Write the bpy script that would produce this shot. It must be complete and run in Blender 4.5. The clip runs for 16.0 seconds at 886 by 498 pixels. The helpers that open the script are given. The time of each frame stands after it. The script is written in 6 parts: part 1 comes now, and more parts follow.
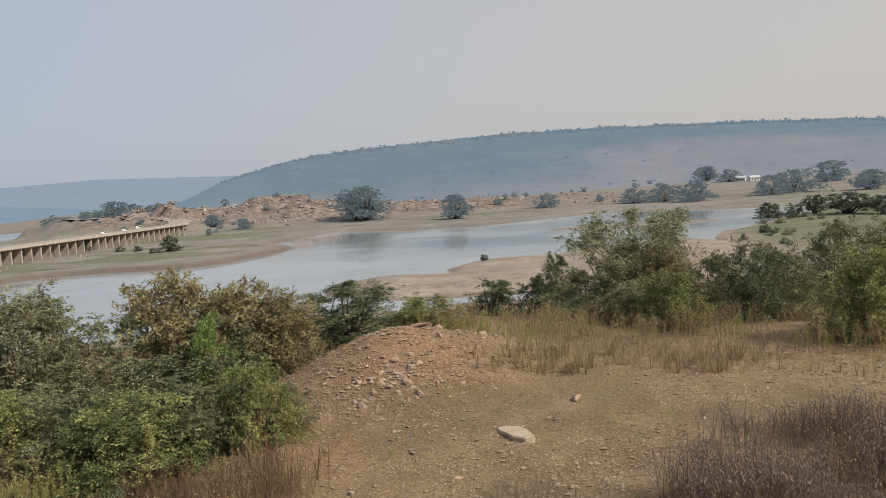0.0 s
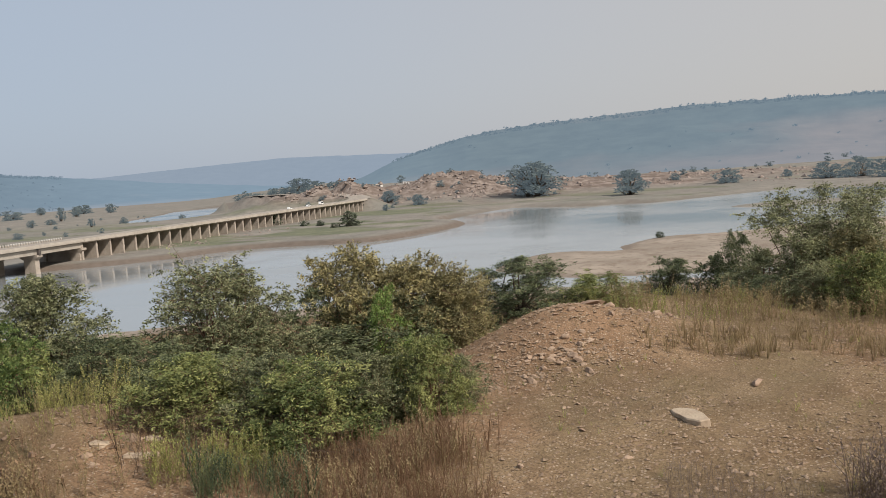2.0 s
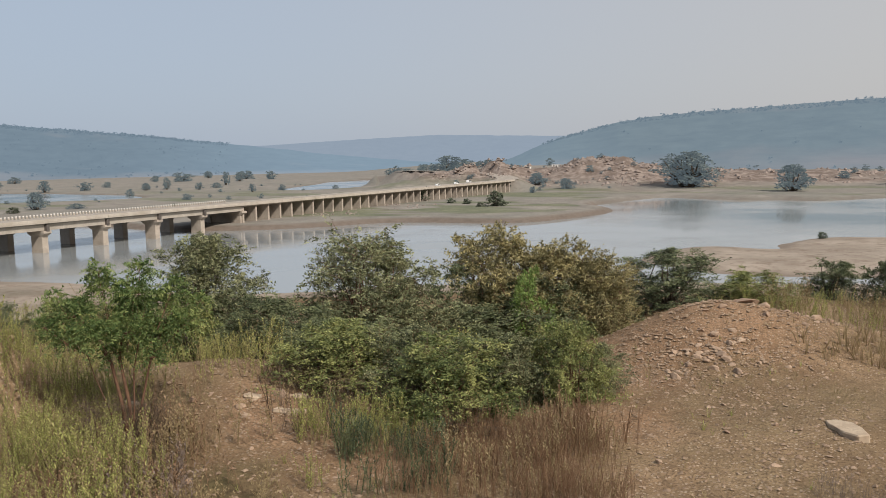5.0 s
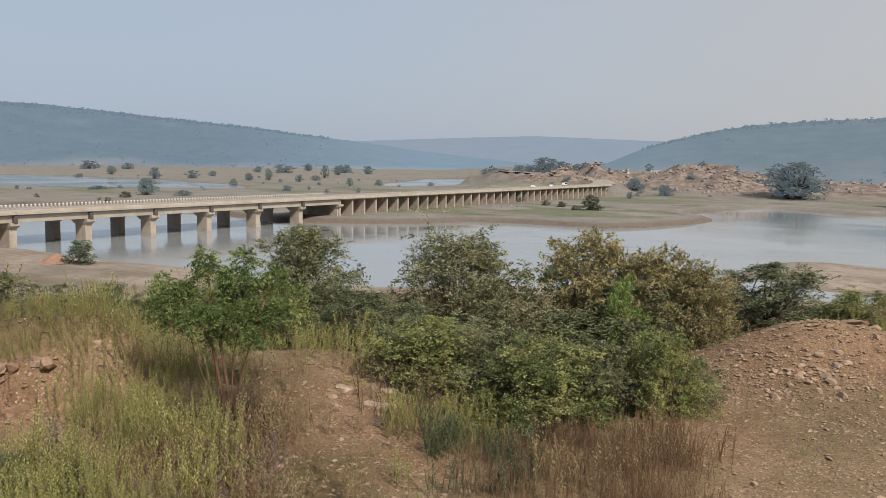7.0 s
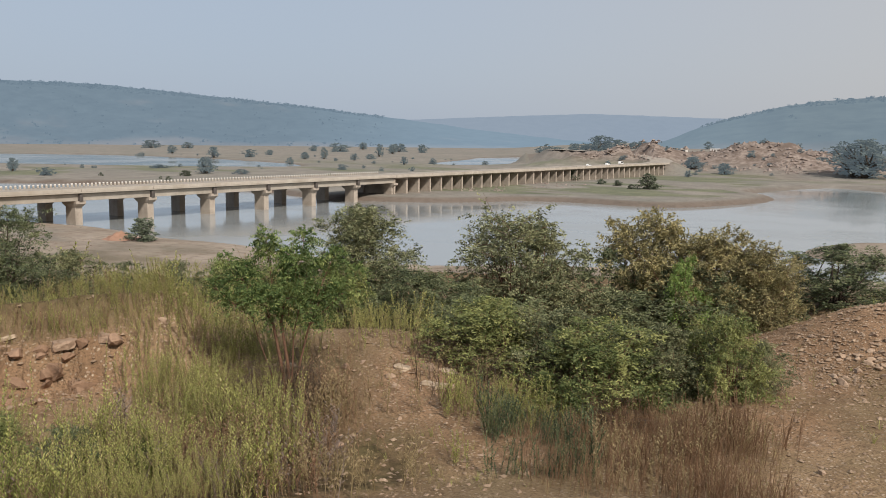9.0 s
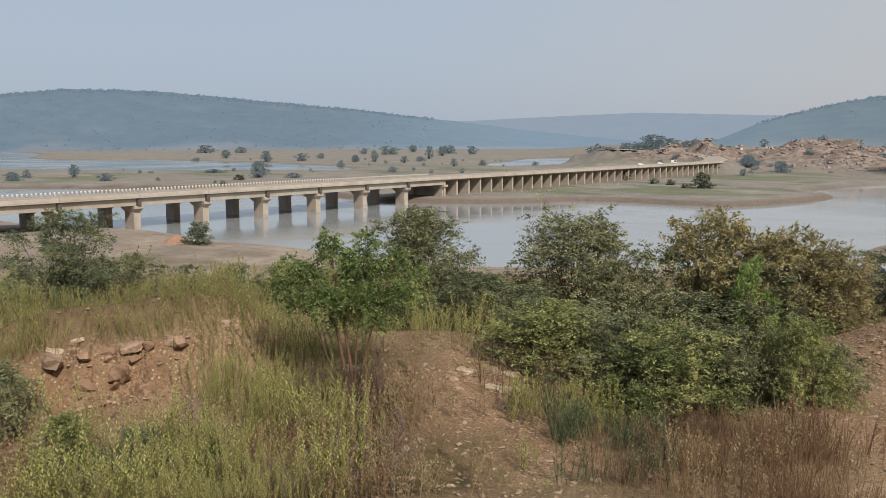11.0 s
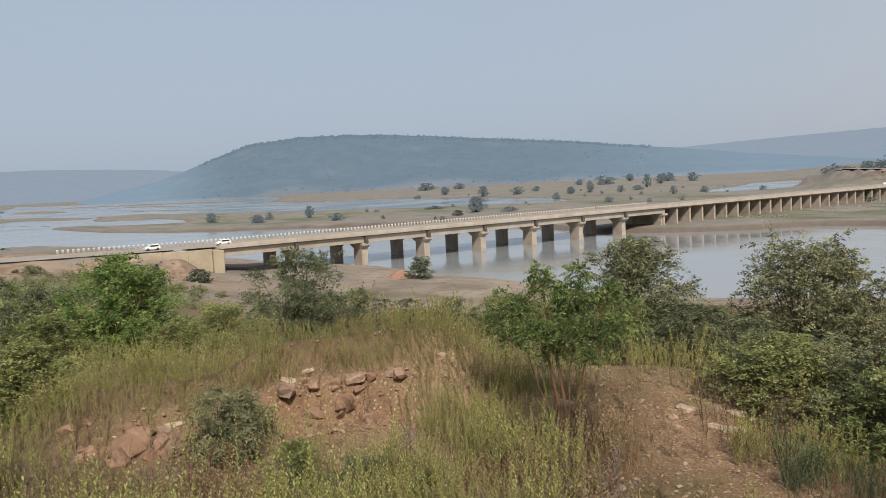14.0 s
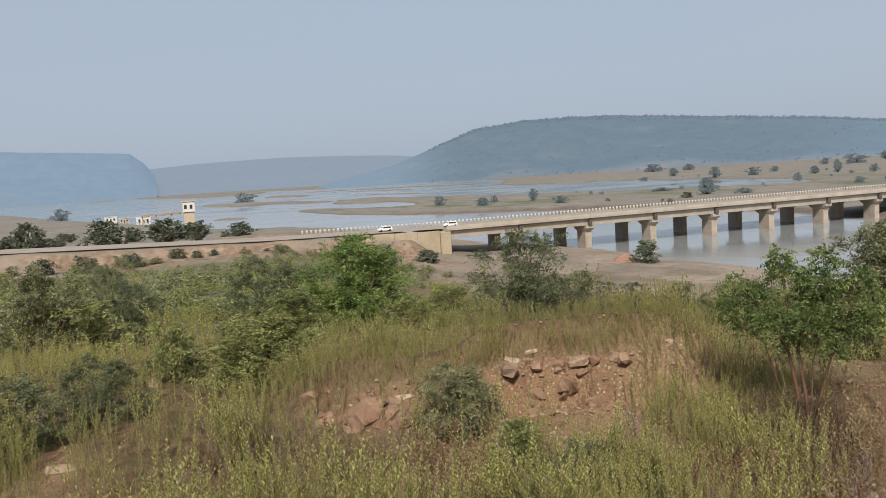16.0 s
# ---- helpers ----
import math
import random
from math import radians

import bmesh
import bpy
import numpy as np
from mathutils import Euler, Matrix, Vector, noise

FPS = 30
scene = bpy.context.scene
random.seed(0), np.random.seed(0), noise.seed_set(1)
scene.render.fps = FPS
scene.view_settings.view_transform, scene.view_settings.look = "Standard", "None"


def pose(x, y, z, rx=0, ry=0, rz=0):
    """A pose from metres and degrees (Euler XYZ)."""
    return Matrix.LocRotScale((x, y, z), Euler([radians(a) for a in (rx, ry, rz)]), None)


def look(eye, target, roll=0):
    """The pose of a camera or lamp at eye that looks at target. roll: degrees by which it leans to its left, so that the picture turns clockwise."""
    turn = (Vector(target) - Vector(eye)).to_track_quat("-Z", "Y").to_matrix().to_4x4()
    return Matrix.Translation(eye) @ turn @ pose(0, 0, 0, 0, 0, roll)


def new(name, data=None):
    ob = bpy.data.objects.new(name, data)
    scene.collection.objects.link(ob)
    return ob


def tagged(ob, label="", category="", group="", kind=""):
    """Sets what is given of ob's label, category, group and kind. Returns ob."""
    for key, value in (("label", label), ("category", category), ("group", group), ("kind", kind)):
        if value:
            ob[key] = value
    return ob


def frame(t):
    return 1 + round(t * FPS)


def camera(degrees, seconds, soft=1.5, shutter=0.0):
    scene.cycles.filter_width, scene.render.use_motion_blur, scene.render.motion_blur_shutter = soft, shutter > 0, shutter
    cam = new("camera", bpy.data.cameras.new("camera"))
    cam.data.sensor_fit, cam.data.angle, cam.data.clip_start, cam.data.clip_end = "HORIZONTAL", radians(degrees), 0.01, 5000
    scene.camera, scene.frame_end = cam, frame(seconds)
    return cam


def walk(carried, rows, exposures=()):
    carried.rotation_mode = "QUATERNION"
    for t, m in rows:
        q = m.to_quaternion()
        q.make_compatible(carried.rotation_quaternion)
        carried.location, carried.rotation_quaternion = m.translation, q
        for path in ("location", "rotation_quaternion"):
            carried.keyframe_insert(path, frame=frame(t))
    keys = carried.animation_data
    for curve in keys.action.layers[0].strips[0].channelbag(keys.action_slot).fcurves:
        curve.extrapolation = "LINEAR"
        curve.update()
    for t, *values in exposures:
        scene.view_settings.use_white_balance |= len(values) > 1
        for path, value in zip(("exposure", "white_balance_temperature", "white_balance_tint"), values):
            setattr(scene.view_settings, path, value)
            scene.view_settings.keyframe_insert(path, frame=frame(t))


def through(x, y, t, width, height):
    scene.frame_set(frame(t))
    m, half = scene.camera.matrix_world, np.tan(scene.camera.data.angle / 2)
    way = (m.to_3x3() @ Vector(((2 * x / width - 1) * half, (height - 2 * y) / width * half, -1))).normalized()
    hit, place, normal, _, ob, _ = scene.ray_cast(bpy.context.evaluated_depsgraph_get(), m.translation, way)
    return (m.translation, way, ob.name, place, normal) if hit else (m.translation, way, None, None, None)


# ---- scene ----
cam = camera(55.78, 16.0, soft=0.6)
EYE = 27.0
PATH = [
    (0.0, pose(0.000, 0.000, EYE + 0.000, 85.549, 3.792, 3.892)),
    (0.5, pose(-0.004, 0.004, EYE - 0.005, 85.317, 3.397, 6.293)),
    (1.0, pose(0.001, -0.011, EYE + 0.001, 85.112, 3.254, 8.695)),
    (1.5, pose(-0.003, -0.009, EYE + 0.002, 84.989, 3.885, 12.072)),
    (2.0, pose(0.005, -0.035, EYE - 0.000, 84.728, 4.213, 15.618)),
    (2.5, pose(0.000, -0.045, EYE - 0.001, 84.214, 4.062, 18.510)),
    (3.0, pose(0.006, -0.051, EYE - 0.001, 83.835, 3.112, 18.999)),
    (3.5, pose(-0.008, -0.048, EYE - 0.001, 83.544, 2.285, 19.031)),
    (4.0, pose(-0.014, -0.055, EYE - 0.001, 83.756, 1.970, 20.784)),
    (4.5, pose(-0.035, -0.056, EYE - 0.005, 83.891, 1.620, 23.495)),
    (5.0, pose(-0.061, -0.072, EYE - 0.001, 83.927, 1.262, 25.757)),
    (7.5, pose(-0.132, -0.087, EYE + 0.028, 83.695, -0.971, 33.182)),
    (8.0, pose(-0.144, -0.080, EYE + 0.037, 83.207, -0.794, 33.869)),
    (8.5, pose(-0.165, -0.079, EYE + 0.036, 82.735, -0.815, 35.023)),
    (11.0, pose(-0.434, -0.060, EYE + 0.011, 82.523, 0.115, 39.334)),
    (11.5, pose(-0.456, -0.061, EYE + 0.007, 82.628, -0.145, 40.946)),
    (12.0, pose(-0.464, -0.067, EYE + 0.006, 82.636, -0.318, 42.673)),
    (12.5, pose(-0.463, -0.068, EYE + 0.007, 82.938, -0.389, 45.311)),
    (13.0, pose(-0.447, -0.046, EYE + 0.021, 83.833, -0.633, 49.069)),
    (13.5, pose(-0.420, -0.012, EYE + 0.024, 84.699, 0.243, 52.331)),
    (14.0, pose(-0.405, 0.016, EYE + 0.021, 85.080, 2.753, 53.892)),
    (14.5, pose(-0.405, 0.032, EYE + 0.021, 84.879, 4.168, 55.533)),
    (15.0, pose(-0.399, 0.032, EYE + 0.016, 84.647, 4.756, 58.677)),
    (15.5, pose(-0.426, 0.028, EYE + 0.011, 84.542, 4.278, 63.430)),
    (16.0, pose(-0.462, 0.030, EYE + 0.003, 84.725, 3.533, 69.096)),
]
walk(cam, PATH)

# ---- sky and sun: a hazy, milky afternoon ----
SUN_AZ, SUN_EL = -116.0, 42.0
world = bpy.data.worlds.new("hazy_sky")
scene.world = world
world.use_nodes = True
wn = world.node_tree
wn.nodes.clear()
sky = wn.nodes.new("ShaderNodeTexSky")
sky.sky_type, sky.sun_disc = "NISHITA", False
sky.sun_elevation, sky.sun_rotation = radians(SUN_EL), radians(-SUN_AZ)
sky.air_density, sky.dust_density, sky.ozone_density, sky.altitude = 1.0, 4.0, 1.5, 200
veil = wn.nodes.new("ShaderNodeMix")
veil.data_type, veil.blend_type = "RGBA", "MIX"
veil.inputs[0].default_value = 0.82
# the haze is bluish away from the sun and milky warm towards it
side = wn.nodes.new("ShaderNodeTexCoord")
dot = wn.nodes.new("ShaderNodeVectorMath")
dot.operation = "DOT_PRODUCT"
dot.inputs[1].default_value = (-math.sin(radians(-62)), math.cos(radians(-62)), 0.1)
warm = wn.nodes.new("ShaderNodeMapRange")
warm.interpolation_type = "SMOOTHSTEP"
warm.inputs[1].default_value, warm.inputs[2].default_value = -0.45, 1.0
haze = wn.nodes.new("ShaderNodeMix")
haze.data_type = "RGBA"
haze.inputs[6].default_value, haze.inputs[7].default_value = (4.5, 5.25, 6.35, 1), (6.3, 5.9, 5.5, 1)
wn.links.new(side.outputs["Generated"], dot.inputs[0])
wn.links.new(dot.outputs["Value"], warm.inputs[0])
wn.links.new(warm.outputs[0], haze.inputs[0])
wn.links.new(haze.outputs[2], veil.inputs[7])
back = wn.nodes.new("ShaderNodeBackground")
back.inputs[1].default_value = 0.1
wout = wn.nodes.new("ShaderNodeOutputWorld")
wn.links.new(sky.outputs[0], veil.inputs[6])
wn.links.new(veil.outputs[2], back.inputs[0])
wn.links.new(back.outputs[0], wout.inputs[0])

sun_data = bpy.data.lights.new("sun", "SUN")
sun_data.energy, sun_data.angle, sun_data.color = 4.35, radians(5), (1.0, 0.93, 0.84)
sun = new("sun", sun_data)
_a, _e = radians(SUN_AZ), radians(SUN_EL)
sun.matrix_world = look((0, 0, 300), (math.sin(_a) * math.cos(_e), -math.cos(_a) * math.cos(_e), 300 - math.sin(_e)))

# ---- materials ----
def node_mat(name, rough=0.9, metal=0.0, spec=0.3):
    m = bpy.data.materials.new(name)
    m.use_nodes = True
    nt = m.node_tree
    b = nt.nodes["Principled BSDF"]
    b.inputs["Roughness"].default_value = rough
    b.inputs["Metallic"].default_value = metal
    b.inputs["Specular IOR Level"].default_value = spec
    return m, nt, b


def tex_noise(nt, scale, detail=4, coords=None, rough=0.55):
    n = nt.nodes.new("ShaderNodeTexNoise")
    n.inputs["Scale"].default_value, n.inputs["Detail"].default_value = scale, detail
    n.inputs["Roughness"].default_value = rough
    if coords:
        nt.links.new(coords, n.inputs["Vector"])
    return n.outputs[0]


def remap(nt, value, lo, hi, a=0.0, b=1.0):
    n = nt.nodes.new("ShaderNodeMapRange")
    nt.links.new(value, n.inputs[0])
    for i, v in zip((1, 2, 3, 4), (lo, hi, a, b)):
        n.inputs[i].default_value = v
    return n.outputs[0]


def blend(nt, fac, a, b, kind="MIX"):
    n = nt.nodes.new("ShaderNodeMix")
    n.data_type, n.blend_type = "RGBA", kind
    for socket, v in ((n.inputs[0], fac), (n.inputs[6], a), (n.inputs[7], b)):
        if isinstance(v, (int, float)):
            socket.default_value = v
        elif isinstance(v, tuple):
            socket.default_value = (*v, 1)
        else:
            nt.links.new(v, socket)
    return n.outputs[2]


def times(nt, a, b):
    n = nt.nodes.new("ShaderNodeMath")
    n.operation = "MULTIPLY"
    nt.links.new(a, n.inputs[0])
    if isinstance(b, (int, float)):
        n.inputs[1].default_value = b
    else:
        nt.links.new(b, n.inputs[1])
    return n.outputs[0]


def bump(nt, b, height, strength, distance):
    n = nt.nodes.new("ShaderNodeBump")
    n.inputs["Strength"].default_value, n.inputs["Distance"].default_value = strength, distance
    nt.links.new(height, n.inputs["Height"])
    nt.links.new(n.outputs[0], b.inputs["Normal"])


def spot(nt):
    return nt.nodes.new("ShaderNodeNewGeometry").outputs["Position"]


def surface(name, dark, light, scale, rough=0.9, relief=0.0, fine=None, stain=None, spec=0.3):
    """Two-scale mottled surface with optional relief and stains."""
    m, nt, b = node_mat(name, rough, 0.0, spec)
    p = spot(nt)
    col = blend(nt, remap(nt, tex_noise(nt, scale, 5, p), 0.3, 0.7), dark, light)
    grain = tex_noise(nt, fine or scale * 9, 4, p)
    mean = tuple((x + y) / 2 for x, y in zip(dark, light))
    col = blend(nt, remap(nt, grain, 0.35, 0.75, 0, 0.55), col, tuple(c * 0.6 for c in mean))
    if stain:
        col = blend(nt, remap(nt, tex_noise(nt, scale * 0.35, 3, p), 0.52, 0.7, 0, 0.7), col, stain)
    nt.links.new(col, b.inputs["Base Color"])
    if relief:
        bump(nt, b, grain, 0.8, relief)
    return m


def leaf_mat(name, a, b_, c, through=0.27, patches=0.0, sprays=0.0, spec=0.25):
    """Leaves: hue varies plant by plant and leaf by leaf, a little light passes through."""
    m, nt, b = node_mat(name, 0.6, 0.0, spec)
    isle = nt.nodes.new("ShaderNodeNewGeometry").outputs["Random Per Island"]
    plant = nt.nodes.new("ShaderNodeObjectInfo").outputs["Random"]
    col = blend(nt, isle, a, b_)
    col = blend(nt, remap(nt, isle, 0.8, 1.0, 0, 0.9), col, c)
    col = blend(nt, remap(nt, plant, 0, 1, 0.0, 0.4), col, c)
    p = spot(nt)
    # lighter and darker patches imitate sunlit sprays and shaded hollows
    if sprays:
        col = blend(nt, remap(nt, tex_noise(nt, sprays, 2, p), 0.50, 0.64, 0, 0.65), col, c)
        col = blend(nt, remap(nt, tex_noise(nt, sprays * 1.7, 2, p), 0.52, 0.40, 0, 0.5), col, a)
    if patches:
        col = blend(nt, remap(nt, tex_noise(nt, patches, 3, p), 0.5, 0.7, 0, 0.45), col, tuple(v * k for v, k in zip(a, (0.75, 0.95, 0.7))))
        col = blend(nt, remap(nt, tex_noise(nt, patches * 2.3, 3, p), 0.55, 0.7, 0, 0.3), col, (0.34, 0.245, 0.13))
    nt.links.new(col, b.inputs["Base Color"])
    glow = nt.nodes.new("ShaderNodeBsdfTranslucent")
    nt.links.new(col, glow.inputs[0])
    mix = nt.nodes.new("ShaderNodeMixShader")
    mix.inputs[0].default_value = through
    nt.links.new(b.outputs[0], mix.inputs[1])
    nt.links.new(glow.outputs[0], mix.inputs[2])
    nt.links.new(mix.outputs[0], nt.nodes["Material Output"].inputs[0])
    return m


def ground_mat():
    """Stony dirt, dry grass, sand along the water, pale and green fields; zones come from the land itself."""
    m, nt, b = node_mat("ground", 0.95, 0.0, 0.1)
    p = spot(nt)

    def zone(n):
        a = nt.nodes.new("ShaderNodeAttribute")
        a.attribute_name = n
        return a.outputs["Fac"]

    def cells(scale, out):
        v = nt.nodes.new("ShaderNodeTexVoronoi")
        v.inputs["Scale"].default_value = scale
        nt.links.new(p, v.inputs["Vector"])
        return v.outputs[out]
    big, mid, small, tiny = (tex_noise(nt, s, 5, p, 0.65) for s in (0.22, 1.3, 6.0, 30.0))
    dirt = blend(nt, remap(nt, mid, 0.32, 0.68), (0.22, 0.145, 0.082), (0.345, 0.245, 0.145))
    dirt = blend(nt, remap(nt, big, 0.42, 0.6, 0, 0.6), dirt, (0.325, 0.235, 0.14))
    red = blend(nt, remap(nt, mid, 0.3, 0.7), (0.245, 0.145, 0.082), (0.37, 0.238, 0.145))
    dirt = blend(nt, zone("red"), dirt, red)
    dirt = blend(nt, remap(nt, small, 0.5, 0.66, 0, 0.6), dirt, (0.145, 0.095, 0.058))
    dirt = blend(nt, remap(nt, tiny, 0.5, 0.62, 0, 0.8), dirt, (0.125, 0.082, 0.052))
    # pebbles, each with its own tone
    tone = nt.nodes.new("ShaderNodeSeparateColor")
    nt.links.new(cells(26.0, "Color"), tone.inputs[0])
    pebble = blend(nt, tone.outputs[1], (0.28, 0.20, 0.135), (0.48, 0.375, 0.275))
    here = times(nt, remap(nt, tone.outputs[0], 0.70, 0.74), remap(nt, cells(26.0, "Distance"), 0.5, 0.34))
    dirt = blend(nt, here, dirt, pebble)
    # brown ground under the weeds, darkened further to imitate shade between stalks
    grass = blend(nt, remap(nt, small, 0.35, 0.62), (0.075, 0.052, 0.03), (0.20, 0.14, 0.078))
    grass = blend(nt, remap(nt, mid, 0.46, 0.62, 0, 0.6), grass, (0.12, 0.105, 0.048))
    col = blend(nt, zone("grass"), dirt, grass)
    farbig, farmid, farfine = (tex_noise(nt, s, 6, p, 0.65) for s in (0.012, 0.06, 0.35))
    # field tones greyed and cooled, so haze is painted into the far ground
    field = blend(nt, remap(nt, farmid, 0.35, 0.65), (0.19, 0.17, 0.148), (0.268, 0.242, 0.208))
    field = blend(nt, remap(nt, farbig, 0.46, 0.58, 0, 0.6), field, (0.18, 0.175, 0.150))
    field = blend(nt, remap(nt, farfine, 0.52, 0.66, 0, 0.55), field, (0.12, 0.108, 0.09))
    col = blend(nt, zone("field"), col, field)
    sand = blend(nt, remap(nt, farmid, 0.35, 0.65), (0.225, 0.183, 0.145), (0.345, 0.288, 0.232))
    sand = blend(nt, remap(nt, farfine, 0.5, 0.62, 0, 0.6), sand, (0.18, 0.132, 0.097))
    col = blend(nt, zone("sand"), col, sand)
    green = blend(nt, remap(nt, farmid, 0.35, 0.65), (0.105, 0.12, 0.072), (0.172, 0.178, 0.105))
    green = blend(nt, remap(nt, farfine, 0.5, 0.65, 0, 0.6), green, (0.085, 0.10, 0.055))
    col = blend(nt, zone("green"), col, green)
    wet = blend(nt, remap(nt, farfine, 0.3, 0.7), (0.105, 0.08, 0.064), (0.175, 0.138, 0.112))
    col = blend(nt, zone("bank"), col, wet)
    # rocky tones cooled too, with haze in the colour
    rocky = blend(nt, remap(nt, tex_noise(nt, 0.11, 6, p, 0.7), 0.45, 0.6), (0.15, 0.115, 0.095), (0.285, 0.23, 0.195))
    col = blend(nt, zone("rocky"), col, rocky)
    earth = blend(nt, remap(nt, farfine, 0.38, 0.62), (0.175, 0.118, 0.08), (0.33, 0.245, 0.18))
    col = blend(nt, zone("earth"), col, earth)
    nt.links.new(col, b.inputs["Base Color"])
    bump(nt, b, blend(nt, 0.5, small, tiny), 1.0, 0.08)
    return m


def water_mat():
    m, nt, b = node_mat("water", 0.06, 0.0, 0.5)
    b.inputs["Base Color"].default_value = (0.27, 0.285, 0.285, 1)
    b.inputs["IOR"].default_value = 1.33
    p = spot(nt)
    sq = nt.nodes.new("ShaderNodeVectorMath")
    sq.operation = "MULTIPLY"
    sq.inputs[1].default_value = (1.0, 1.0, 0)
    nt.links.new(p, sq.inputs[0])
    calm = remap(nt, tex_noise(nt, 0.015, 3, p), 0.4, 0.65, 0.05, 0.22)
    nt.links.new(calm, b.inputs["Roughness"])
    bump(nt, b, tex_noise(nt, 0.9, 3, sq.outputs[0]), 0.10, 0.05)
    return m


M = {}
M["ground"], M["water"] = ground_mat(), water_mat()
# stained concrete; pier and deck tones also paled and greyed to paint in haze
M["concrete"] = surface("weathered_concrete", (0.35, 0.295, 0.245), (0.47, 0.405, 0.34), 0.35, 0.9, 0.02, 3.0, (0.22, 0.19, 0.16))
M["deck"] = surface("deck_concrete", (0.37, 0.325, 0.275), (0.47, 0.42, 0.36), 0.3, 0.9, 0.01, 2.5, (0.30, 0.26, 0.21))
M["asphalt"] = surface("dusty_road", (0.29, 0.25, 0.21), (0.39, 0.34, 0.285), 0.2, 0.9, 0.005, 4.0)
M["white_paint"] = surface("worn_white_paint", (0.55, 0.52, 0.48), (0.70, 0.67, 0.63), 0.6, 0.7)
M["black_paint"] = surface("worn_dark_paint", (0.07, 0.06, 0.055), (0.13, 0.11, 0.10), 0.6, 0.7)
M["cream_wall"] = surface("cream_plaster", (0.38, 0.315, 0.225), (0.48, 0.41, 0.30), 0.25, 0.9, 0.01, 2.0, (0.29, 0.235, 0.165))
M["yellow_wall"] = surface("ochre_plaster", (0.43, 0.36, 0.255), (0.52, 0.44, 0.325), 0.3, 0.9)
M["stone"] = surface("sandstone", (0.28, 0.19, 0.13), (0.47, 0.345, 0.245), 2.5, 0.92, 0.02, 26.0, (0.24, 0.15, 0.105))
M["ledge_rock"] = surface("red_ledge_rock", (0.20, 0.115, 0.07), (0.37, 0.245, 0.165), 2.2, 0.95, 0.03, 18.0, (0.12, 0.075, 0.05))
M["worn_ledge_rock"] = surface("worn_ledge_rock", (0.26, 0.17, 0.115), (0.42, 0.30, 0.21), 2.5, 0.95, 0.03, 18.0, (0.17, 0.11, 0.075))
# own pinkish stone, cooled so that haze sits in its colour
M["far_stone"] = surface("pinkish_far_stone", (0.21, 0.165, 0.14), (0.33, 0.27, 0.235), 0.4, 0.95)
M["gravel_stone"] = surface("reddish_gravel", (0.21, 0.14, 0.092), (0.40, 0.295, 0.205), 4.0, 0.95, 0.01, 30.0)
M["pale_stone"] = surface("pale_slab_stone", (0.40, 0.30, 0.21), (0.54, 0.43, 0.31), 3.0, 0.9, 0.02, 24.0)
M["bark"] = surface("reddish_bark", (0.115, 0.06, 0.038), (0.20, 0.11, 0.068), 14, 0.9, 0.01)
M["dark_bark"] = surface("dark_bark", (0.08, 0.06, 0.045), (0.15, 0.115, 0.085), 10, 0.95, 0.01)
M["leaf_olive"] = leaf_mat("olive_leaves", (0.05, 0.06, 0.03), (0.235, 0.25, 0.13), (0.375, 0.37, 0.195), 0.22, 0, 2.2)
M["leaf_brown"] = leaf_mat("olive_brown_leaves", (0.06, 0.06, 0.03), (0.29, 0.26, 0.13), (0.45, 0.38, 0.175), 0.22, 0, 2.2)
M["leaf_dark"] = leaf_mat("dark_leaves", (0.032, 0.048, 0.026), (0.145, 0.172, 0.088), (0.26, 0.275, 0.135), 0.18, 0, 2.2)
M["leaf_bright"] = leaf_mat("dusty_green_leaves", (0.05, 0.076, 0.026), (0.23, 0.26, 0.09), (0.41, 0.405, 0.15), 0.22, 0, 2.4)
M["leaf_fresh"] = leaf_mat("fresh_leaves", (0.045, 0.09, 0.024), (0.175, 0.27, 0.068), (0.30, 0.39, 0.11), 0.28, 0, 2.2)
M["leaf_tree"] = leaf_mat("tree_leaves", (0.05, 0.09, 0.03), (0.185, 0.245, 0.08), (0.32, 0.36, 0.125), 0.28, 0, 3.0)
# both far leaf colours are paled and greyed, with haze painted in
M["leaf_far"] = leaf_mat("haze_paled_leaves", (0.07, 0.09, 0.066), (0.14, 0.165, 0.115), (0.18, 0.19, 0.13), 0.12, 0, 0, 0.0)
M["leaf_haze"] = leaf_mat("haze_glow_leaves", (0.065, 0.078, 0.068), (0.105, 0.12, 0.10), (0.12, 0.13, 0.105), 0.1, 0, 0, 0.0)
# bluish glow of the leaves themselves imitates haze over distance
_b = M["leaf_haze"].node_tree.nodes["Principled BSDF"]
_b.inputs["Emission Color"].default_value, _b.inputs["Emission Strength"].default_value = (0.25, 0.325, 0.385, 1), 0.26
M["weed_green"] = leaf_mat("weed_green", (0.21, 0.235, 0.06), (0.46, 0.465, 0.145), (0.53, 0.485, 0.20), 0.38, 0.9)
M["weed_stem"] = surface("weed_stem", (0.16, 0.12, 0.068), (0.30, 0.225, 0.13), 3.0, 0.9)
M["weed_dry"] = leaf_mat("weed_dry", (0.255, 0.2, 0.102), (0.425, 0.344, 0.187), (0.238, 0.153, 0.085))
M["weed_red"] = leaf_mat("weed_red", (0.125, 0.066, 0.04), (0.29, 0.165, 0.10), (0.34, 0.235, 0.14), 0.25)
# dead twigs at the tree's foot; under bushes the dark colour imitates shade
M["twig_dark"] = leaf_mat("dead_twigs_shade", (0.05, 0.034, 0.026), (0.135, 0.09, 0.062), (0.19, 0.13, 0.08), 0.1)
M["weed_purple"] = leaf_mat("weed_purple", (0.19, 0.145, 0.115), (0.34, 0.27, 0.215), (0.17, 0.12, 0.10))
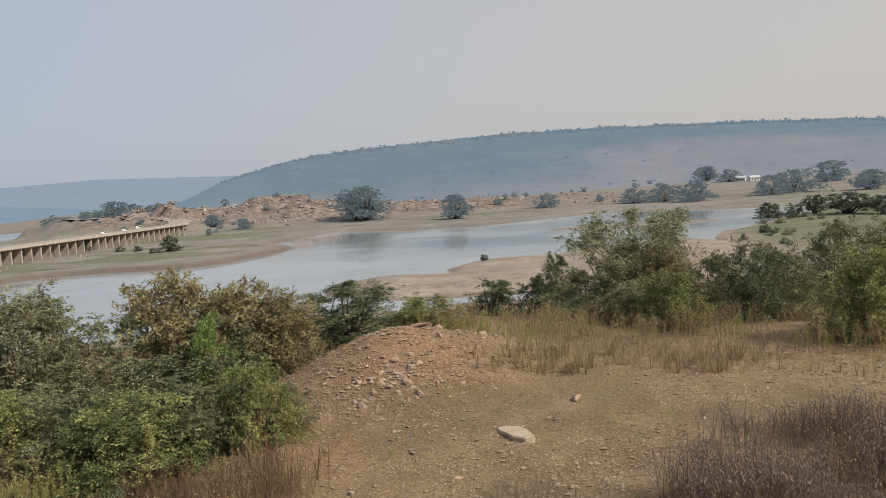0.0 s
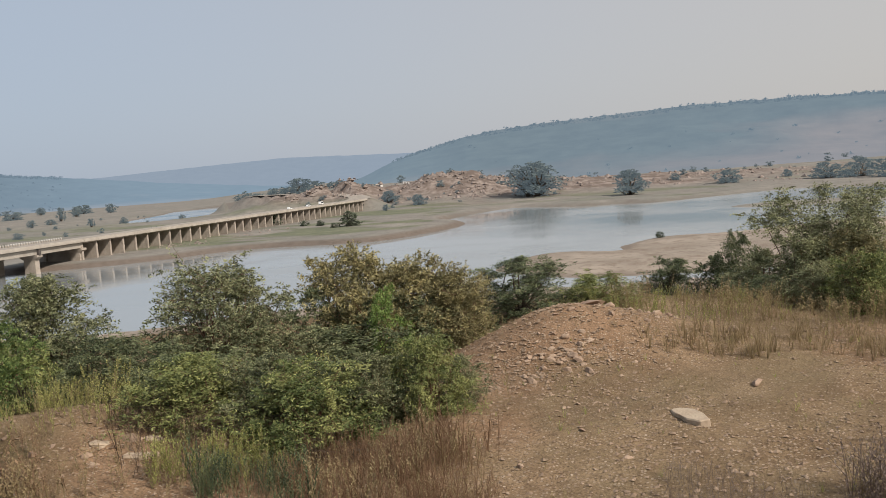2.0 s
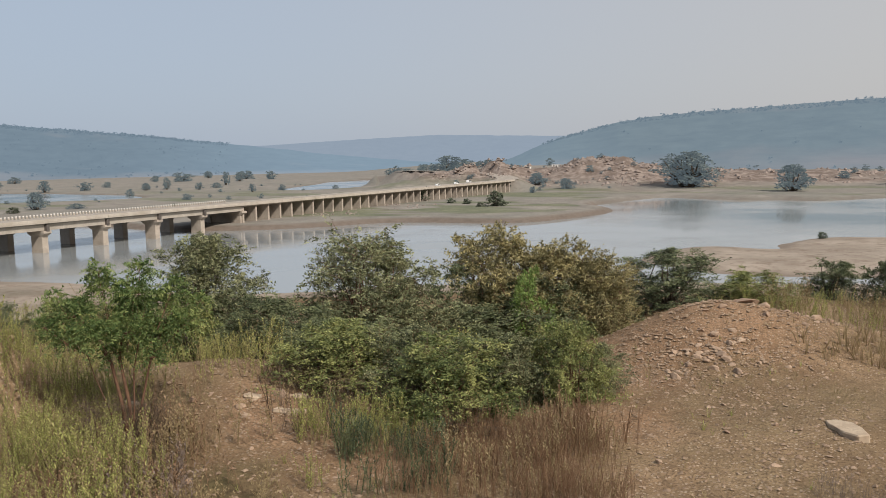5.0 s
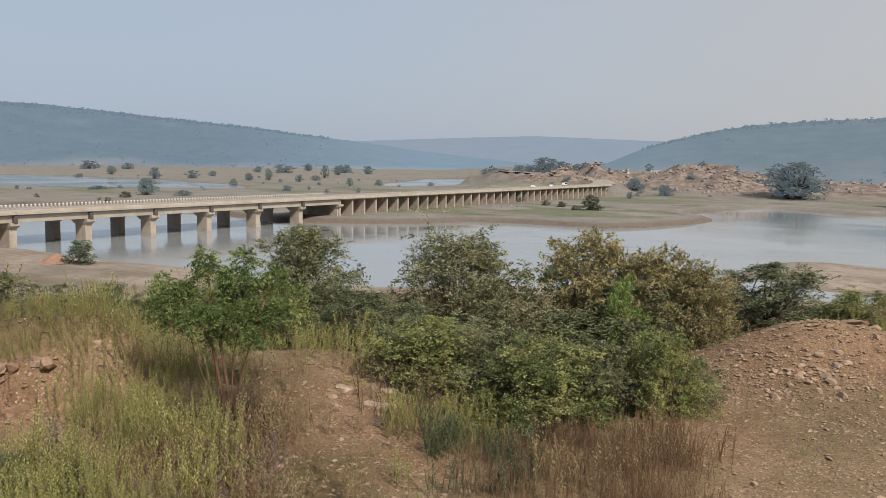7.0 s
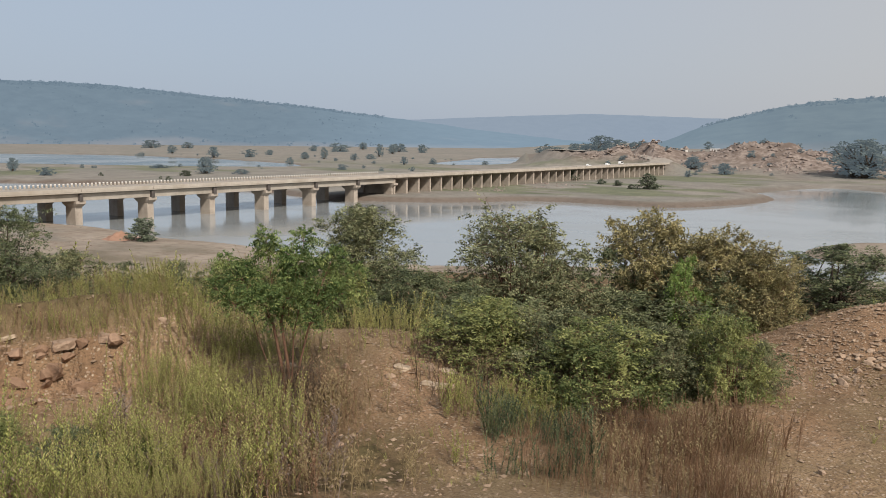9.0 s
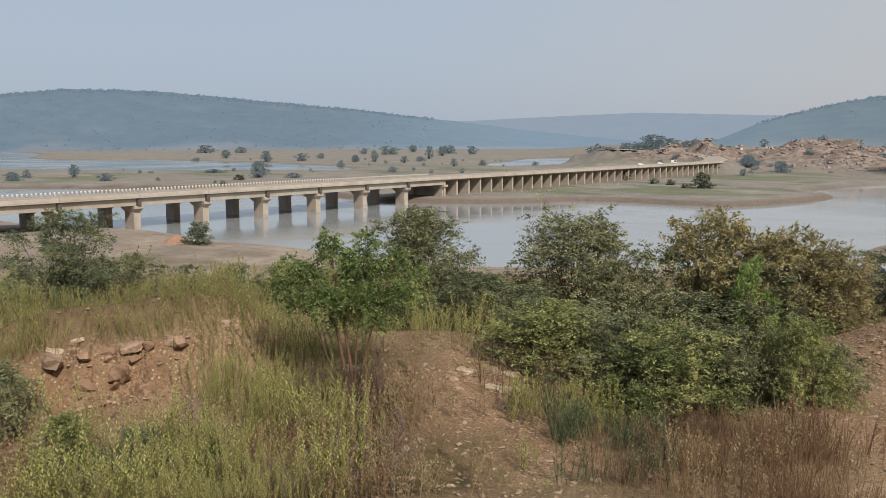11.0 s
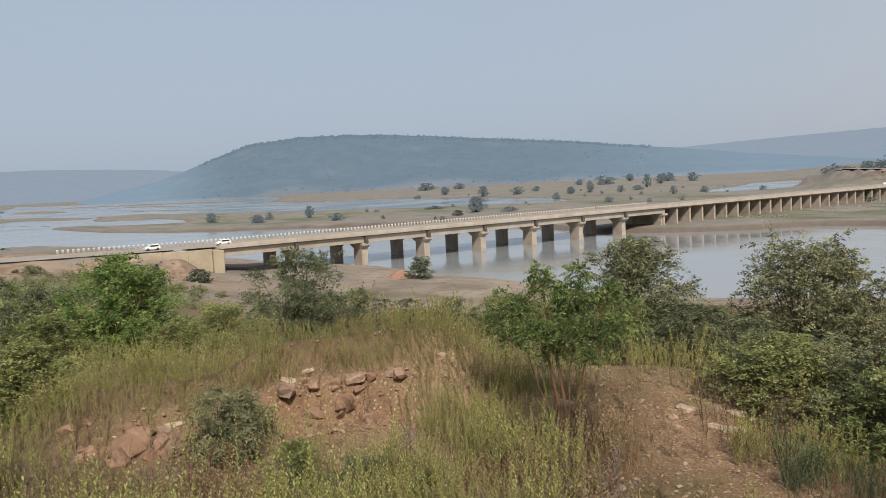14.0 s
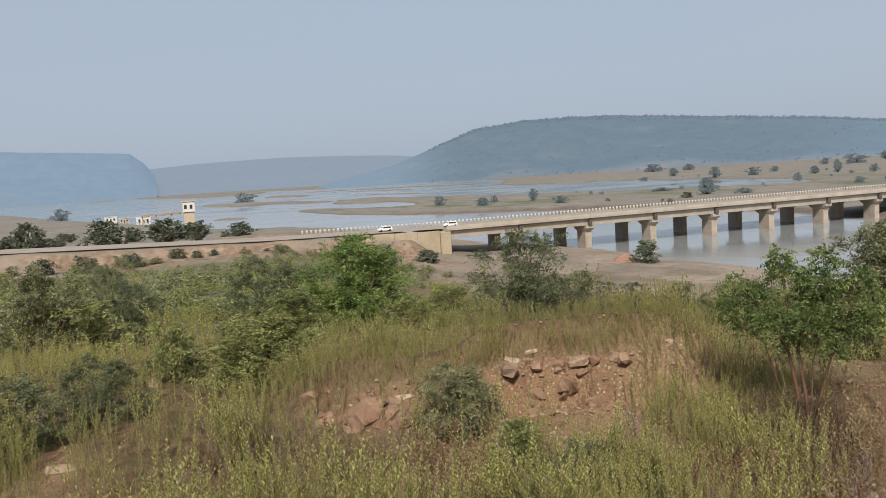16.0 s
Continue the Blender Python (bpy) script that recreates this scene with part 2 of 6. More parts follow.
M["car_white"] = surface("car_white", (0.72, 0.72, 0.70), (0.80, 0.80, 0.78), 1.0, 0.35, 0, None, None, 0.5)
M["glass_dark"] = surface("dark_glass", (0.02, 0.025, 0.03), (0.04, 0.045, 0.05), 1.0, 0.1, 0, None, None, 0.5)
M["rubber"] = surface("rubber", (0.02, 0.02, 0.02), (0.035, 0.035, 0.035), 5.0, 0.8)
M["tin"] = surface("tin_roof", (0.45, 0.46, 0.47), (0.6, 0.61, 0.62), 0.8, 0.5)
M["hay"] = surface("dry_mud", (0.36, 0.26, 0.18), (0.44, 0.33, 0.23), 0.5)


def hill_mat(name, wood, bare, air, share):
    """Scrub-covered far hillside; haze of several kilometres is painted in as this distant backdrop's own glow."""
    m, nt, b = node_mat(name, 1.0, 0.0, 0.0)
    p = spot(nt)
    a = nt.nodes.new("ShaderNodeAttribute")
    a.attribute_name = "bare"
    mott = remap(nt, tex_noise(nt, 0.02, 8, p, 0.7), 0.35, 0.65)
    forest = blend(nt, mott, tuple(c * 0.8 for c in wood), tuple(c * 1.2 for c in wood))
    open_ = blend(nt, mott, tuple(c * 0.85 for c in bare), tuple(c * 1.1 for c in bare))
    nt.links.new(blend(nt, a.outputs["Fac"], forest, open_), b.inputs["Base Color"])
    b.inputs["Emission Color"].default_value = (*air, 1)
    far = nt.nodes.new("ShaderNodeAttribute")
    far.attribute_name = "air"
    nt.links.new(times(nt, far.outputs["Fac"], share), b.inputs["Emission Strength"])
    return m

# ---- building helpers ----
def mesh_from(name, verts, faces, mats=(), smooth=False):
    me = bpy.data.meshes.new(name)
    me.from_pydata([tuple(v) for v in verts] if not isinstance(verts, np.ndarray) else verts.tolist(), [],
                   faces if not isinstance(faces, np.ndarray) else faces.tolist())
    for m in mats:
        me.materials.append(M[m] if isinstance(m, str) else m)
    if smooth:
        me.polygons.foreach_set("use_smooth", [True] * len(me.polygons))
    me.update()
    return me


def thing(name, m=None, data=None, label="", category="", group="", kind=""):
    ob = new(name, data)
    if m is not None:
        ob.matrix_basis = m
    return tagged(ob, label, category, group, kind)


def part(name, me, parent, label="", m=None):
    ob = new(name, me)
    ob.parent = parent
    if m is not None:
        ob.matrix_basis = m
    return tagged(ob, label)


def box_bm(bm, x0, x1, y0, y1, z0, z1):
    vs = [bm.verts.new(v) for v in ((x0, y0, z0), (x1, y0, z0), (x1, y1, z0), (x0, y1, z0), (x0, y0, z1), (x1, y0, z1), (x1, y1, z1), (x0, y1, z1))]
    return [bm.faces.new([vs[i] for i in f]) for f in ((3, 2, 1, 0), (4, 5, 6, 7), (0, 1, 5, 4), (1, 2, 6, 5), (2, 3, 7, 6), (3, 0, 4, 7))]


def bm_mesh(name, bm, mat, bevel=0.0, smooth=False):
    if bevel:
        bmesh.ops.bevel(bm, geom=bm.edges[:], offset=bevel, segments=1, affect="EDGES", clamp_overlap=True)
    bmesh.ops.recalc_face_normals(bm, faces=bm.faces[:])
    me = bpy.data.meshes.new(name)
    bm.to_mesh(me)
    bm.free()
    me.materials.append(M[mat] if isinstance(mat, str) else mat)
    if smooth:
        me.polygons.foreach_set("use_smooth", [True] * len(me.polygons))
    return me


def block(name, dims, mat, bevel=0.0):
    bm = bmesh.new()
    box_bm(bm, *dims)
    return bm_mesh(name, bm, mat, bevel)


# ---- the lie of the land ----
def hash2(ix, iy, seed):
    h = np.sin(ix * 127.1 + iy * 311.7 + seed * 74.7) * 43758.5453
    return h - np.floor(h)


def vnoise(x, y, seed=0):
    ix, iy = np.floor(x), np.floor(y)
    fx, fy = x - ix, y - iy
    u, v = fx * fx * (3 - 2 * fx), fy * fy * (3 - 2 * fy)
    a, b = hash2(ix, iy, seed), hash2(ix + 1, iy, seed)
    c, d = hash2(ix, iy + 1, seed), hash2(ix + 1, iy + 1, seed)
    return (a * (1 - u) + b * u) * (1 - v) + (c * (1 - u) + d * u) * v


def fbm(x, y, octaves=4, seed=0):
    s, a, t = 0.0, 0.5, 0.0
    for k in range(octaves):
        s = s + a * vnoise(x * 2 ** k, y * 2 ** k, seed + k * 3.3)
        t += a
        a *= 0.5
    return s / t - 0.5


def step(a, b, x):
    t = np.clip((x - a) / (b - a), 0, 1)
    return t * t * (3 - 2 * t)


def rounded(pts, n=3):
    """Corner-cut outline."""
    p = np.array(pts, float)
    for _ in range(n):
        q = np.roll(p, -1, 0)
        p = np.stack([0.75 * p + 0.25 * q, 0.25 * p + 0.75 * q], 1).reshape(-1, 2)
    return p


def inside_by(poly, x, y):
    """Signed distance to an outline, positive inside."""
    best, inside = np.full(x.shape, 1e9), np.zeros(x.shape, bool)
    for (ax, ay), (bx, by) in zip(poly, np.roll(poly, -1, 0)):
        dx, dy = bx - ax, by - ay
        t = np.clip(((x - ax) * dx + (y - ay) * dy) / (dx * dx + dy * dy + 1e-9), 0, 1)
        best = np.minimum(best, np.hypot(x - ax - t * dx, y - ay - t * dy))
        inside ^= ((ay > y) != (by > y)) & (x < (bx - ax) * (y - ay) / (by - ay + 1e-12) + ax)
    return np.where(inside, best, -best)


NEAR_BANK = rounded([(-2600, -420), (-1069, -85), (-793, -11), (-517, 56), (-424, 84), (-320, 112), (-224, 140), (-197, 133), (-167, 139), (-110, 133),
                     (-84, 160), (-25, 181), (-5, 182), (38, 205), (70, 262), (85, 347), (108, 371), (145, 433), (197, 494), (330, 560), (900, 760), (2800, 1300),
                     (4700, 0), (0, -4700), (-4700, -2000)], 2)
ISLAND = rounded([(-50, 216), (-44, 246), (-34, 256), (-16, 247), (-18, 266), (-7, 292), (13, 291), (34, 306), (74, 330), (84, 280), (40, 212), (14, 199), (-9, 195), (-27, 195), (-41, 206)], 2)
BAR = rounded([(16, 423), (45, 446), (80, 444), (113, 425), (98, 414), (50, 412)], 2)
FAR_BANK = rounded([(-250, 262), (-229, 270), (-214, 278), (-198, 296), (-190, 315), (-178, 324), (-160, 327), (-140, 323), (-122, 329), (-112, 350), (-106, 374), (-104, 400), (-111, 428), (-126, 440), (-126, 480), (-112, 540), (-95, 540),
                    (-58, 506), (-38, 519), (-16, 503), (14, 531), (45, 560), (75, 585), (150, 510), (234, 531), (600, 740), (2600, 1700), (3000, 3600), (0, 4750), (-3600, 3000),
                    (-2300, 900), (-1745, 840), (-1146, 500), (-1013, 650), (-729, 628), (-560, 560), (-528, 502), (-647, 414), (-814, 345), (-900, 325), (-1030, 222), (-838, 262), (-690, 242),
                    (-660, 206), (-775, 158), (-735, 140), (-594, 146), (-516, 182), (-476, 214), (-420, 262), (-320, 282)], 2)
POND = rounded([(-535, 705), (-470, 670), (-472, 760), (-498, 860), (-570, 1063), (-640, 1120), (-650, 1000), (-610, 900)], 2)
FAR_SHORE = rounded([(-4700, -600), (-3075, 150), (-2665, 470), (-2473, 786), (-2300, 1000), (-3400, 3300), (-4700, 600)], 1)
BARS_WEST = [rounded(o, 2) for o in (
    [(-1250, 300), (-1130, 372), (-1000, 392), (-1010, 380), (-1120, 350)],
    [(-1650, 330), (-1500, 450), (-1350, 470), (-1360, 450), (-1500, 415)],
    [(-1900, 300), (-1700, 560), (-1400, 640), (-1420, 615), (-1650, 500)],
    [(-900, 128), (-850, 150), (-790, 156), (-850, 140)],
    [(-1268, 93), (-1045, 101), (-1042, 174), (-951, 212), (-982, 237), (-1173, 197), (-1207, 142)],
    [(-836, 197), (-807, 255), (-986, 312), (-1022, 287), (-982, 237)],
    [(-1527, 218), (-1351, 281), (-1550, 323), (-1671, 281)],
    [(-669, 62), (-653, 86), (-678, 92), (-694, 66)],
    [(-2974, -4), (-2209, 141), (-1914, 274), (-2600, 430), (-3300, 330), (-3600, 30)],
    [(-2753, 395), (-2053, 491), (-2974, 712), (-4000, 690)],
    [(-2750, -134), (-2558, -25), (-2970, -20)])]
ROAD_X = -244.0


def road_level(y):
    return np.interp(y, (-400, -120, -31, 36, 90), (20, 17, 13.4, 10.9, 10.0))


def road_far(y):
    return np.interp(y, (604, 640, 700, 760), (10.0, 11.0, 15.0, 17.0))


def road_mid(y):
    """Beyond the bridge the road swings away to the left."""
    return ROAD_X - 0.0075 * np.maximum(y - 610, 0) ** 2


def land(x, y):
    """Height of the ground at x, y, and the zones of its cover."""
    x, y = np.asarray(x, float), np.asarray(y, float)
    r, az = np.hypot(x, y), np.degrees(np.arctan2(-x, y))
    wob = 5 * fbm(x / 40, y / 40, 3, 5) * step(60, 200, r) + 2.2 * fbm(x / 9, y / 9, 3, 8) * step(60, 150, r) + 14 * fbm(x / 120, y / 120, 3, 7) * step(550, 900, r)
    near, far = inside_by(NEAR_BANK, x, y), inside_by(FAR_BANK, x, y)
    low = np.maximum.reduce([near, inside_by(ISLAND, x, y), inside_by(BAR, x, y), far, inside_by(FAR_SHORE, x, y)] + [inside_by(b, x, y) for b in BARS_WEST])
    low = np.minimum(low, -inside_by(POND, x, y)) + wob
    steep = (far > -5) * step(620, 480, r)
    flat = np.where(low > 0, (1.5 + 0.7 * steep) * (1 - np.exp(-low / (9 - 6.5 * steep))), np.maximum(low * 0.12, -2.5))
    flat = flat + step(5, 60, low) * 1.2 * fbm(x / 60, y / 60, 4, 2)
    # the far bank climbs slowly to the foot of the hills, with a stony rise beyond the bridge's end
    rise = step(600, 1300, r) * 9 * step(22, 2, az)
    stony = np.exp(-(((x + 190) / 130) ** 2 + ((y - 740) / 60) ** 2)) + 0.8 * np.exp(-(((x + 40) / 190) ** 2 + ((y - 800) / 90) ** 2))
    rise = rise + stony * (9 + 7 * fbm(x / 22, y / 22, 5, 9))
    # two rocky knolls and a spur that carries the road, then the village terrace
    for kx, ky, wx, wy, kh in ((-287, 700, 30, 34, 13), (-205, 728, 56, 42, 12), (-335, 680, 48, 42, 11)):
        rise = rise + kh * np.exp(-((x - kx) / wx) ** 2 - ((y - ky) / wy) ** 2) * (1 + 1.5 * fbm(x / 17, y / 17, 5, 12))
    rise = rise + 14 * step(850, 1200, r) * step(33, 24, az) * step(8, 14, az)
    flat = flat + np.where(far > 0, rise, 0) * step(0, 40, far)
    # the hill on which the camera stands
    dr = np.interp(r, (0, 2.5, 4, 6, 8.5, 12, 18, 24, 30, 40, 70, 120, 170, 230), (1.65, 1.65, 2.2, 2.95, 3.5, 3.5, 3.55, 3.85, 5.6, 10, 17.5, 23, 25.6, 27))
    dl = np.interp(r, (0, 2.5, 4, 6, 8.5, 12, 18, 30, 50, 80, 120, 180, 235, 255, 330, 430, 540), (1.65, 1.65, 2.2, 2.95, 3.5, 3.3, 3.4, 5.2, 7.6, 10.5, 13.5, 17.2, 18.5, 16.2, 19.0, 23, 26.6))
    left = step(63, 82, az) * step(175, 120, az)
    hill = EYE - (dr * (1 - left) + dl * left)

    def knoll(a, d, h, s_across, s_along):
        ca, sa = math.cos(radians(a)), math.sin(radians(a))
        u, v = x * ca + y * sa, -x * sa + y * ca - d
        return h * np.exp(-(u / s_across) ** 2 - (v / s_along) ** 2)
    hill = hill + knoll(8.0, 16.2, 0.8, 2.4, 1.5) + knoll(2, 20, 0.35, 3, 1.5)
    hill = hill + knoll(56, 13.6, 0.3, 3.4, 1.7) + knoll(72, 14, 0.1, 3, 2) + knoll(40, 13.2, 0.35, 1.6, 1.6)
    hill = hill - knoll(24, 17, 0.8, 3.0, 3.0)
    # a stony step in the slope
    edge = r + 0.5 * fbm(x / 1.5, y / 1.5, 3, 17)
    hill = hill + (0.5 + 0.42 * step(72, 66, az)) * (step(11.9, 12.2, edge) * 0.6 + step(12.4, 12.9, edge) * 0.4) * step(50, 56, az) * step(84, 77, az) * step(14.8, 12.9, r)
    hill = hill + (0.22 * fbm(x / 2.2, y / 2.2, 4, 1) + 0.06 * fbm(x / 0.35, y / 0.35, 3, 4)) * step(2.5, 6, r) * step(120, 40, r) + 1.5 * fbm(x / 18, y / 18, 4, 6) * step(22, 70, r)
    ledge = np.exp(-((az - 67) / 11) ** 4 - ((r - 11.9) / 0.75) ** 2)
    hill = hill + 0.5 * ledge * np.abs(fbm(x / 0.5, y / 0.5, 4, 47)) + 0.9 * fbm(x / 3.5, y / 3.5, 4, 48) * step(120, 170, r) * step(66, 74, az)
    hill = np.minimum(hill, flat + np.maximum(near - 4, 0) * 0.55)
    z = np.where((near > 0) & (r < 560), np.maximum(flat, hill), flat)
    # the road's bank
    rx = np.abs(x - ROAD_X)
    on = step(84, 76, y)
    bank = road_level(y) - 0.12 - np.maximum(rx - 9.0, 0) * 0.55 + 0.9 * fbm(x / 4, y / 6, 4, 49) * step(9.5, 13, rx)
    z = np.where((y < 84) & (rx < 60), np.maximum(z * (1 - on) + on * np.where(rx < 9, bank, np.maximum(z, bank)), flat), z)
    z = np.where((y < 76) & (rx < 9), bank, z)
    # the bank that carries the road on beyond the bridge
    off = np.abs(x - road_mid(y))
    past = road_far(y) - 0.15 - np.maximum(off - 10, 0) * 0.45
    z = np.where((y > 606) & (y < 770), np.where(off < 9.5, past, np.maximum(z, np.minimum(past, z + 12 * step(606, 612, y)))), z)
    g = {}
    g["field"] = step(120, 260, r) * np.ones_like(x)
    g["sand"] = np.clip(step(26, 6, low) * step(-2, 1, low) * step(70, 130, r) * (far < -5) * step(430, 330, r) + (inside_by(ISLAND, x, y) > -3) * 0.9 + step(8, 0, z) * (near > 0) * step(-300, -230, x) * step(110, 140, r) * step(-0.16, 0.08, fbm(x / 20, y / 9, 4, 23)), 0, 1)
    cut = step(6.5, 2.5, low) * (far > -4) * step(620, 430, r) + 0.55 * step(4.5, 1.5, low) * (inside_by(ISLAND, x, y) > -5) + 0.6 * step(9, 2, low) * (x < -300) * (y > 120)
    band = (near > 5) * step(66, 74, az) * step(120, 100, az) * step(-186, -204, x) * step(-262, -250, x)
    g["sand"] = np.clip(g["sand"] + band * step(-0.14, 0.06, fbm(x / 9, y / 14, 4, 29)) * 0.9, 0, 1)
    g["bank"] = np.clip(cut * 0.85 + 0.5 * band * step(-0.05, 0.12, fbm(x / 16, y / 30, 4, 33)), 0, 1)
    pat = fbm(x / 60, y / 25, 3, 11)
    g["green"] = np.clip(step(0.02, 0.14, pat) * (far > 14) * step(1200, 500, r) * 0.8 + (near > 5) * step(60, 110, x) * step(150, 260, r) * 0.9
                         + (near > 8) * step(62, 76, az) * step(26, 45, r) * step(222, 190, r) * step(-0.2, 0.05, fbm(x / 16, y / 16, 4, 19)) * (z > 5), 0, 1)
    g["rocky"] = np.clip(stony * 1.5 + step(7, 14, z) * step(620, 660, r) * step(30, 26, az) * step(900, 840, r) + step(0.1, 0.25, fbm(x / 80, y / 50, 4, 14)) * step(560, 640, r) * step(18, 8, az) * step(1200, 900, r), 0, 1) * (far > 30)
    g["earth"] = np.clip(step(9, 11, rx) * step(60, 30, rx) * step(90, 80, y) * step(-0.25, 0.05, fbm(x / 9, y / 14, 4, 35)), 0, 1)
    lump = fbm(x / 1.7, y / 1.7, 4, 21)
    g["grass"] = np.clip(step(34, 44, az) * step(165, 118, az) * step(-0.15, 0.1, lump + 0.15 * step(12, 16, r) + 0.1 * step(60, 75, az)) * (1 - 0.75 * knoll(41, 12, 1, 1.5, 2.0)) + step(19, 26, r) + 0.35 * step(0.02, 0.2, lump), 0, 1) * step(330, 200, r) * (1 - 0.9 * ledge) * (1 - 0.9 * np.exp(-((az - 95.3) / 1.6) ** 2 - ((r - 12) / 2.0) ** 2))
    g["red"] = np.clip(knoll(9, 15.5, 1.1, 2.6, 2.0) + step(0.0, 0.2, fbm(x / 3.1, y / 3.1, 3, 31)) * 0.7 + 1.3 * ledge + 1.2 * np.exp(-((az - 95.3) / 1.6) ** 2 - ((r - 12) / 2.0) ** 2) + knoll(30, 12, 0.8, 3, 2), 0, 1)
    return z, g


def level(x, y):
    return float(land(np.array([x]), np.array([y]))[0][0])


def spread(az, r):
    """Plan position at an azimuth (degrees, anticlockwise from ahead) and a distance."""
    return -math.sin(radians(az)) * r, math.cos(radians(az)) * r


def build_ground():
    azs = np.concatenate([np.arange(-38, 112, 0.34), np.arange(112, 322, 3.0)])
    rs = [0.6]
    while rs[-1] < 4800:
        rs.append(rs[-1] + (2.2 if 185 < rs[-1] < 450 else max(0.15, 0.019 * rs[-1])))
    rs = np.array(rs)
    a, rr = np.meshgrid(np.radians(azs), rs)
    x, y = -np.sin(a) * rr, np.cos(a) * rr
    z, zones = land(x, y)
    n, k = len(azs), len(rs)
    verts = np.stack([x, y, z], -1).reshape(-1, 3)
    i = np.arange(n * (k - 1)).reshape(k - 1, n)
    j = np.roll(i, -1, 1)
    faces = np.stack([i, i + n, j + n, j], -1).reshape(-1, 4)
    verts = np.vstack([verts, [[0, 0, float(z[0].mean())]]])
    fl = faces.tolist() + [[int(i[0, q]), int(j[0, q]), len(verts) - 1] for q in range(n)]
    me = mesh_from("ground", verts, fl, ["ground"], True)
    for key, v in zones.items():
        at = me.attributes.new(key, "FLOAT", "POINT")
        at.data.foreach_set("value", np.append(np.broadcast_to(v, x.shape).ravel(), 0.0).astype(np.float32))
    thing("ground", None, me, "reddish stony dirt hillside with dry grass and sandy banks", "ground", kind="structure")
    wv = [(math.cos(t) * 4790, math.sin(t) * 4790, 0) for t in np.linspace(0, 2 * math.pi, 97)[:-1]]
    thing("water", None, mesh_from("water", wv, [list(range(96))], ["water"]), "calm grey river water mirroring the hazy sky", "water", kind="structure")


build_ground()


# ---- far hills ----
HILLS = {}


def ridge(name, crest, dist, depth, mat, label, seed, bare=None, rough=1.0, air=None):
    """A hill range: crest is pairs of azimuth and elevation angle; it stands at dist and its foot lies depth nearer."""
    ca, ce = zip(*sorted(crest))
    az = np.arange(ca[0], ca[-1] + 0.01, 0.1)
    t = np.concatenate([np.linspace(0, 1, 40), np.linspace(1.05, 1.6, 8)])
    A, T = np.meshgrid(az, t)
    R = dist - depth + depth * T
    X, Y = -np.sin(np.radians(A)) * R, np.cos(np.radians(A)) * R

    def height(X, Y, A, T):
        top = EYE + dist * np.tan(np.radians(np.interp(A, ca, ce)))
        fold = fbm(X / 260, Y / 260, 5, seed)
        shape = np.where(T <= 1, np.clip(T + 0.35 * fold * np.sin(np.pi * np.clip(T, 0, 1)), 0, 1.0) ** 1.25, 1 - (T - 1) * 0.9)
        return -1 + (top + 1) * shape + rough * 5 * fbm(X / 45, Y / 45, 4, seed + 5) * step(0, 0.4, T)
    Z = height(X, Y, A, T)
    HILLS[name] = (height, dist, depth)
    n, k = len(az), len(t)
    i = np.arange(n * (k - 1)).reshape(k - 1, n)[:, :-1]
    faces = np.stack([i, i + 1, i + 1 + n, i + n], -1).reshape(-1, 4)
    me = mesh_from(name, np.stack([X, Y, Z], -1).reshape(-1, 3), faces, [mat], True)
    at = me.attributes.new("bare", "FLOAT", "POINT")
    v = np.clip(bare(A, T) + 1.3 * (fbm(X / 120, Y / 120, 4, seed + 9)), 0, 1) if bare else np.zeros_like(A)
    at.data.foreach_set("value", v.ravel().astype(np.float32))
    # strength of the painted haze glow, raised towards receding flanks
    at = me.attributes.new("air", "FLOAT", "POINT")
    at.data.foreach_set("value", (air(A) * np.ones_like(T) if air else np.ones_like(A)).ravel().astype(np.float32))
    return thing(name, None, me, label, "hill", kind="structure")


# bluish haze colours that the hill surfaces themselves emit
HAZE_GLOW = (0.237, 0.332, 0.432)
HAZE_GLOW_FAR = (0.262, 0.325, 0.41)
M["hill_near"] = hill_mat("scrub_hill", (0.047, 0.055, 0.05), (0.115, 0.088, 0.072), HAZE_GLOW, 0.52)
M["hill_mid"] = hill_mat("wooded_hill", (0.034, 0.043, 0.047), (0.12, 0.098, 0.085), HAZE_GLOW, 0.56)
M["hill_far"] = hill_mat("far_hill", (0.025, 0.028, 0.03), (0.06, 0.055, 0.05), HAZE_GLOW_FAR, 0.95)
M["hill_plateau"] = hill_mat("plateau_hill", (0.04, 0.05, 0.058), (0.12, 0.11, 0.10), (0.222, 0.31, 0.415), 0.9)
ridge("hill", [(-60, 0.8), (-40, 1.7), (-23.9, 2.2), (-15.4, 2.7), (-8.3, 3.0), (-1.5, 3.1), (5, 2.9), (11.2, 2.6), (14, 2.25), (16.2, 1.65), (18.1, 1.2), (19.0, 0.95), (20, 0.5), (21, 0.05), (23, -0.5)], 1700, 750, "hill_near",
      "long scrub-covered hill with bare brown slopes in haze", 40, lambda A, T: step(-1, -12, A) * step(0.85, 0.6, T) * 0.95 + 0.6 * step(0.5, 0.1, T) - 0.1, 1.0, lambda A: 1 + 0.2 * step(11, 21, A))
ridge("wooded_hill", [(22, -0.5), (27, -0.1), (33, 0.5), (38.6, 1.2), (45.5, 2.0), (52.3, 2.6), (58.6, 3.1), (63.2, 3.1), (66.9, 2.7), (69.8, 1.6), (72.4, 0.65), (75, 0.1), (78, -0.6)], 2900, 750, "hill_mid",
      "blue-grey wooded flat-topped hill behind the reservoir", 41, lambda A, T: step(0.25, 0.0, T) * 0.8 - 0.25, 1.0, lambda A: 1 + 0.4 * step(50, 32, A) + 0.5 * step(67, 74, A))
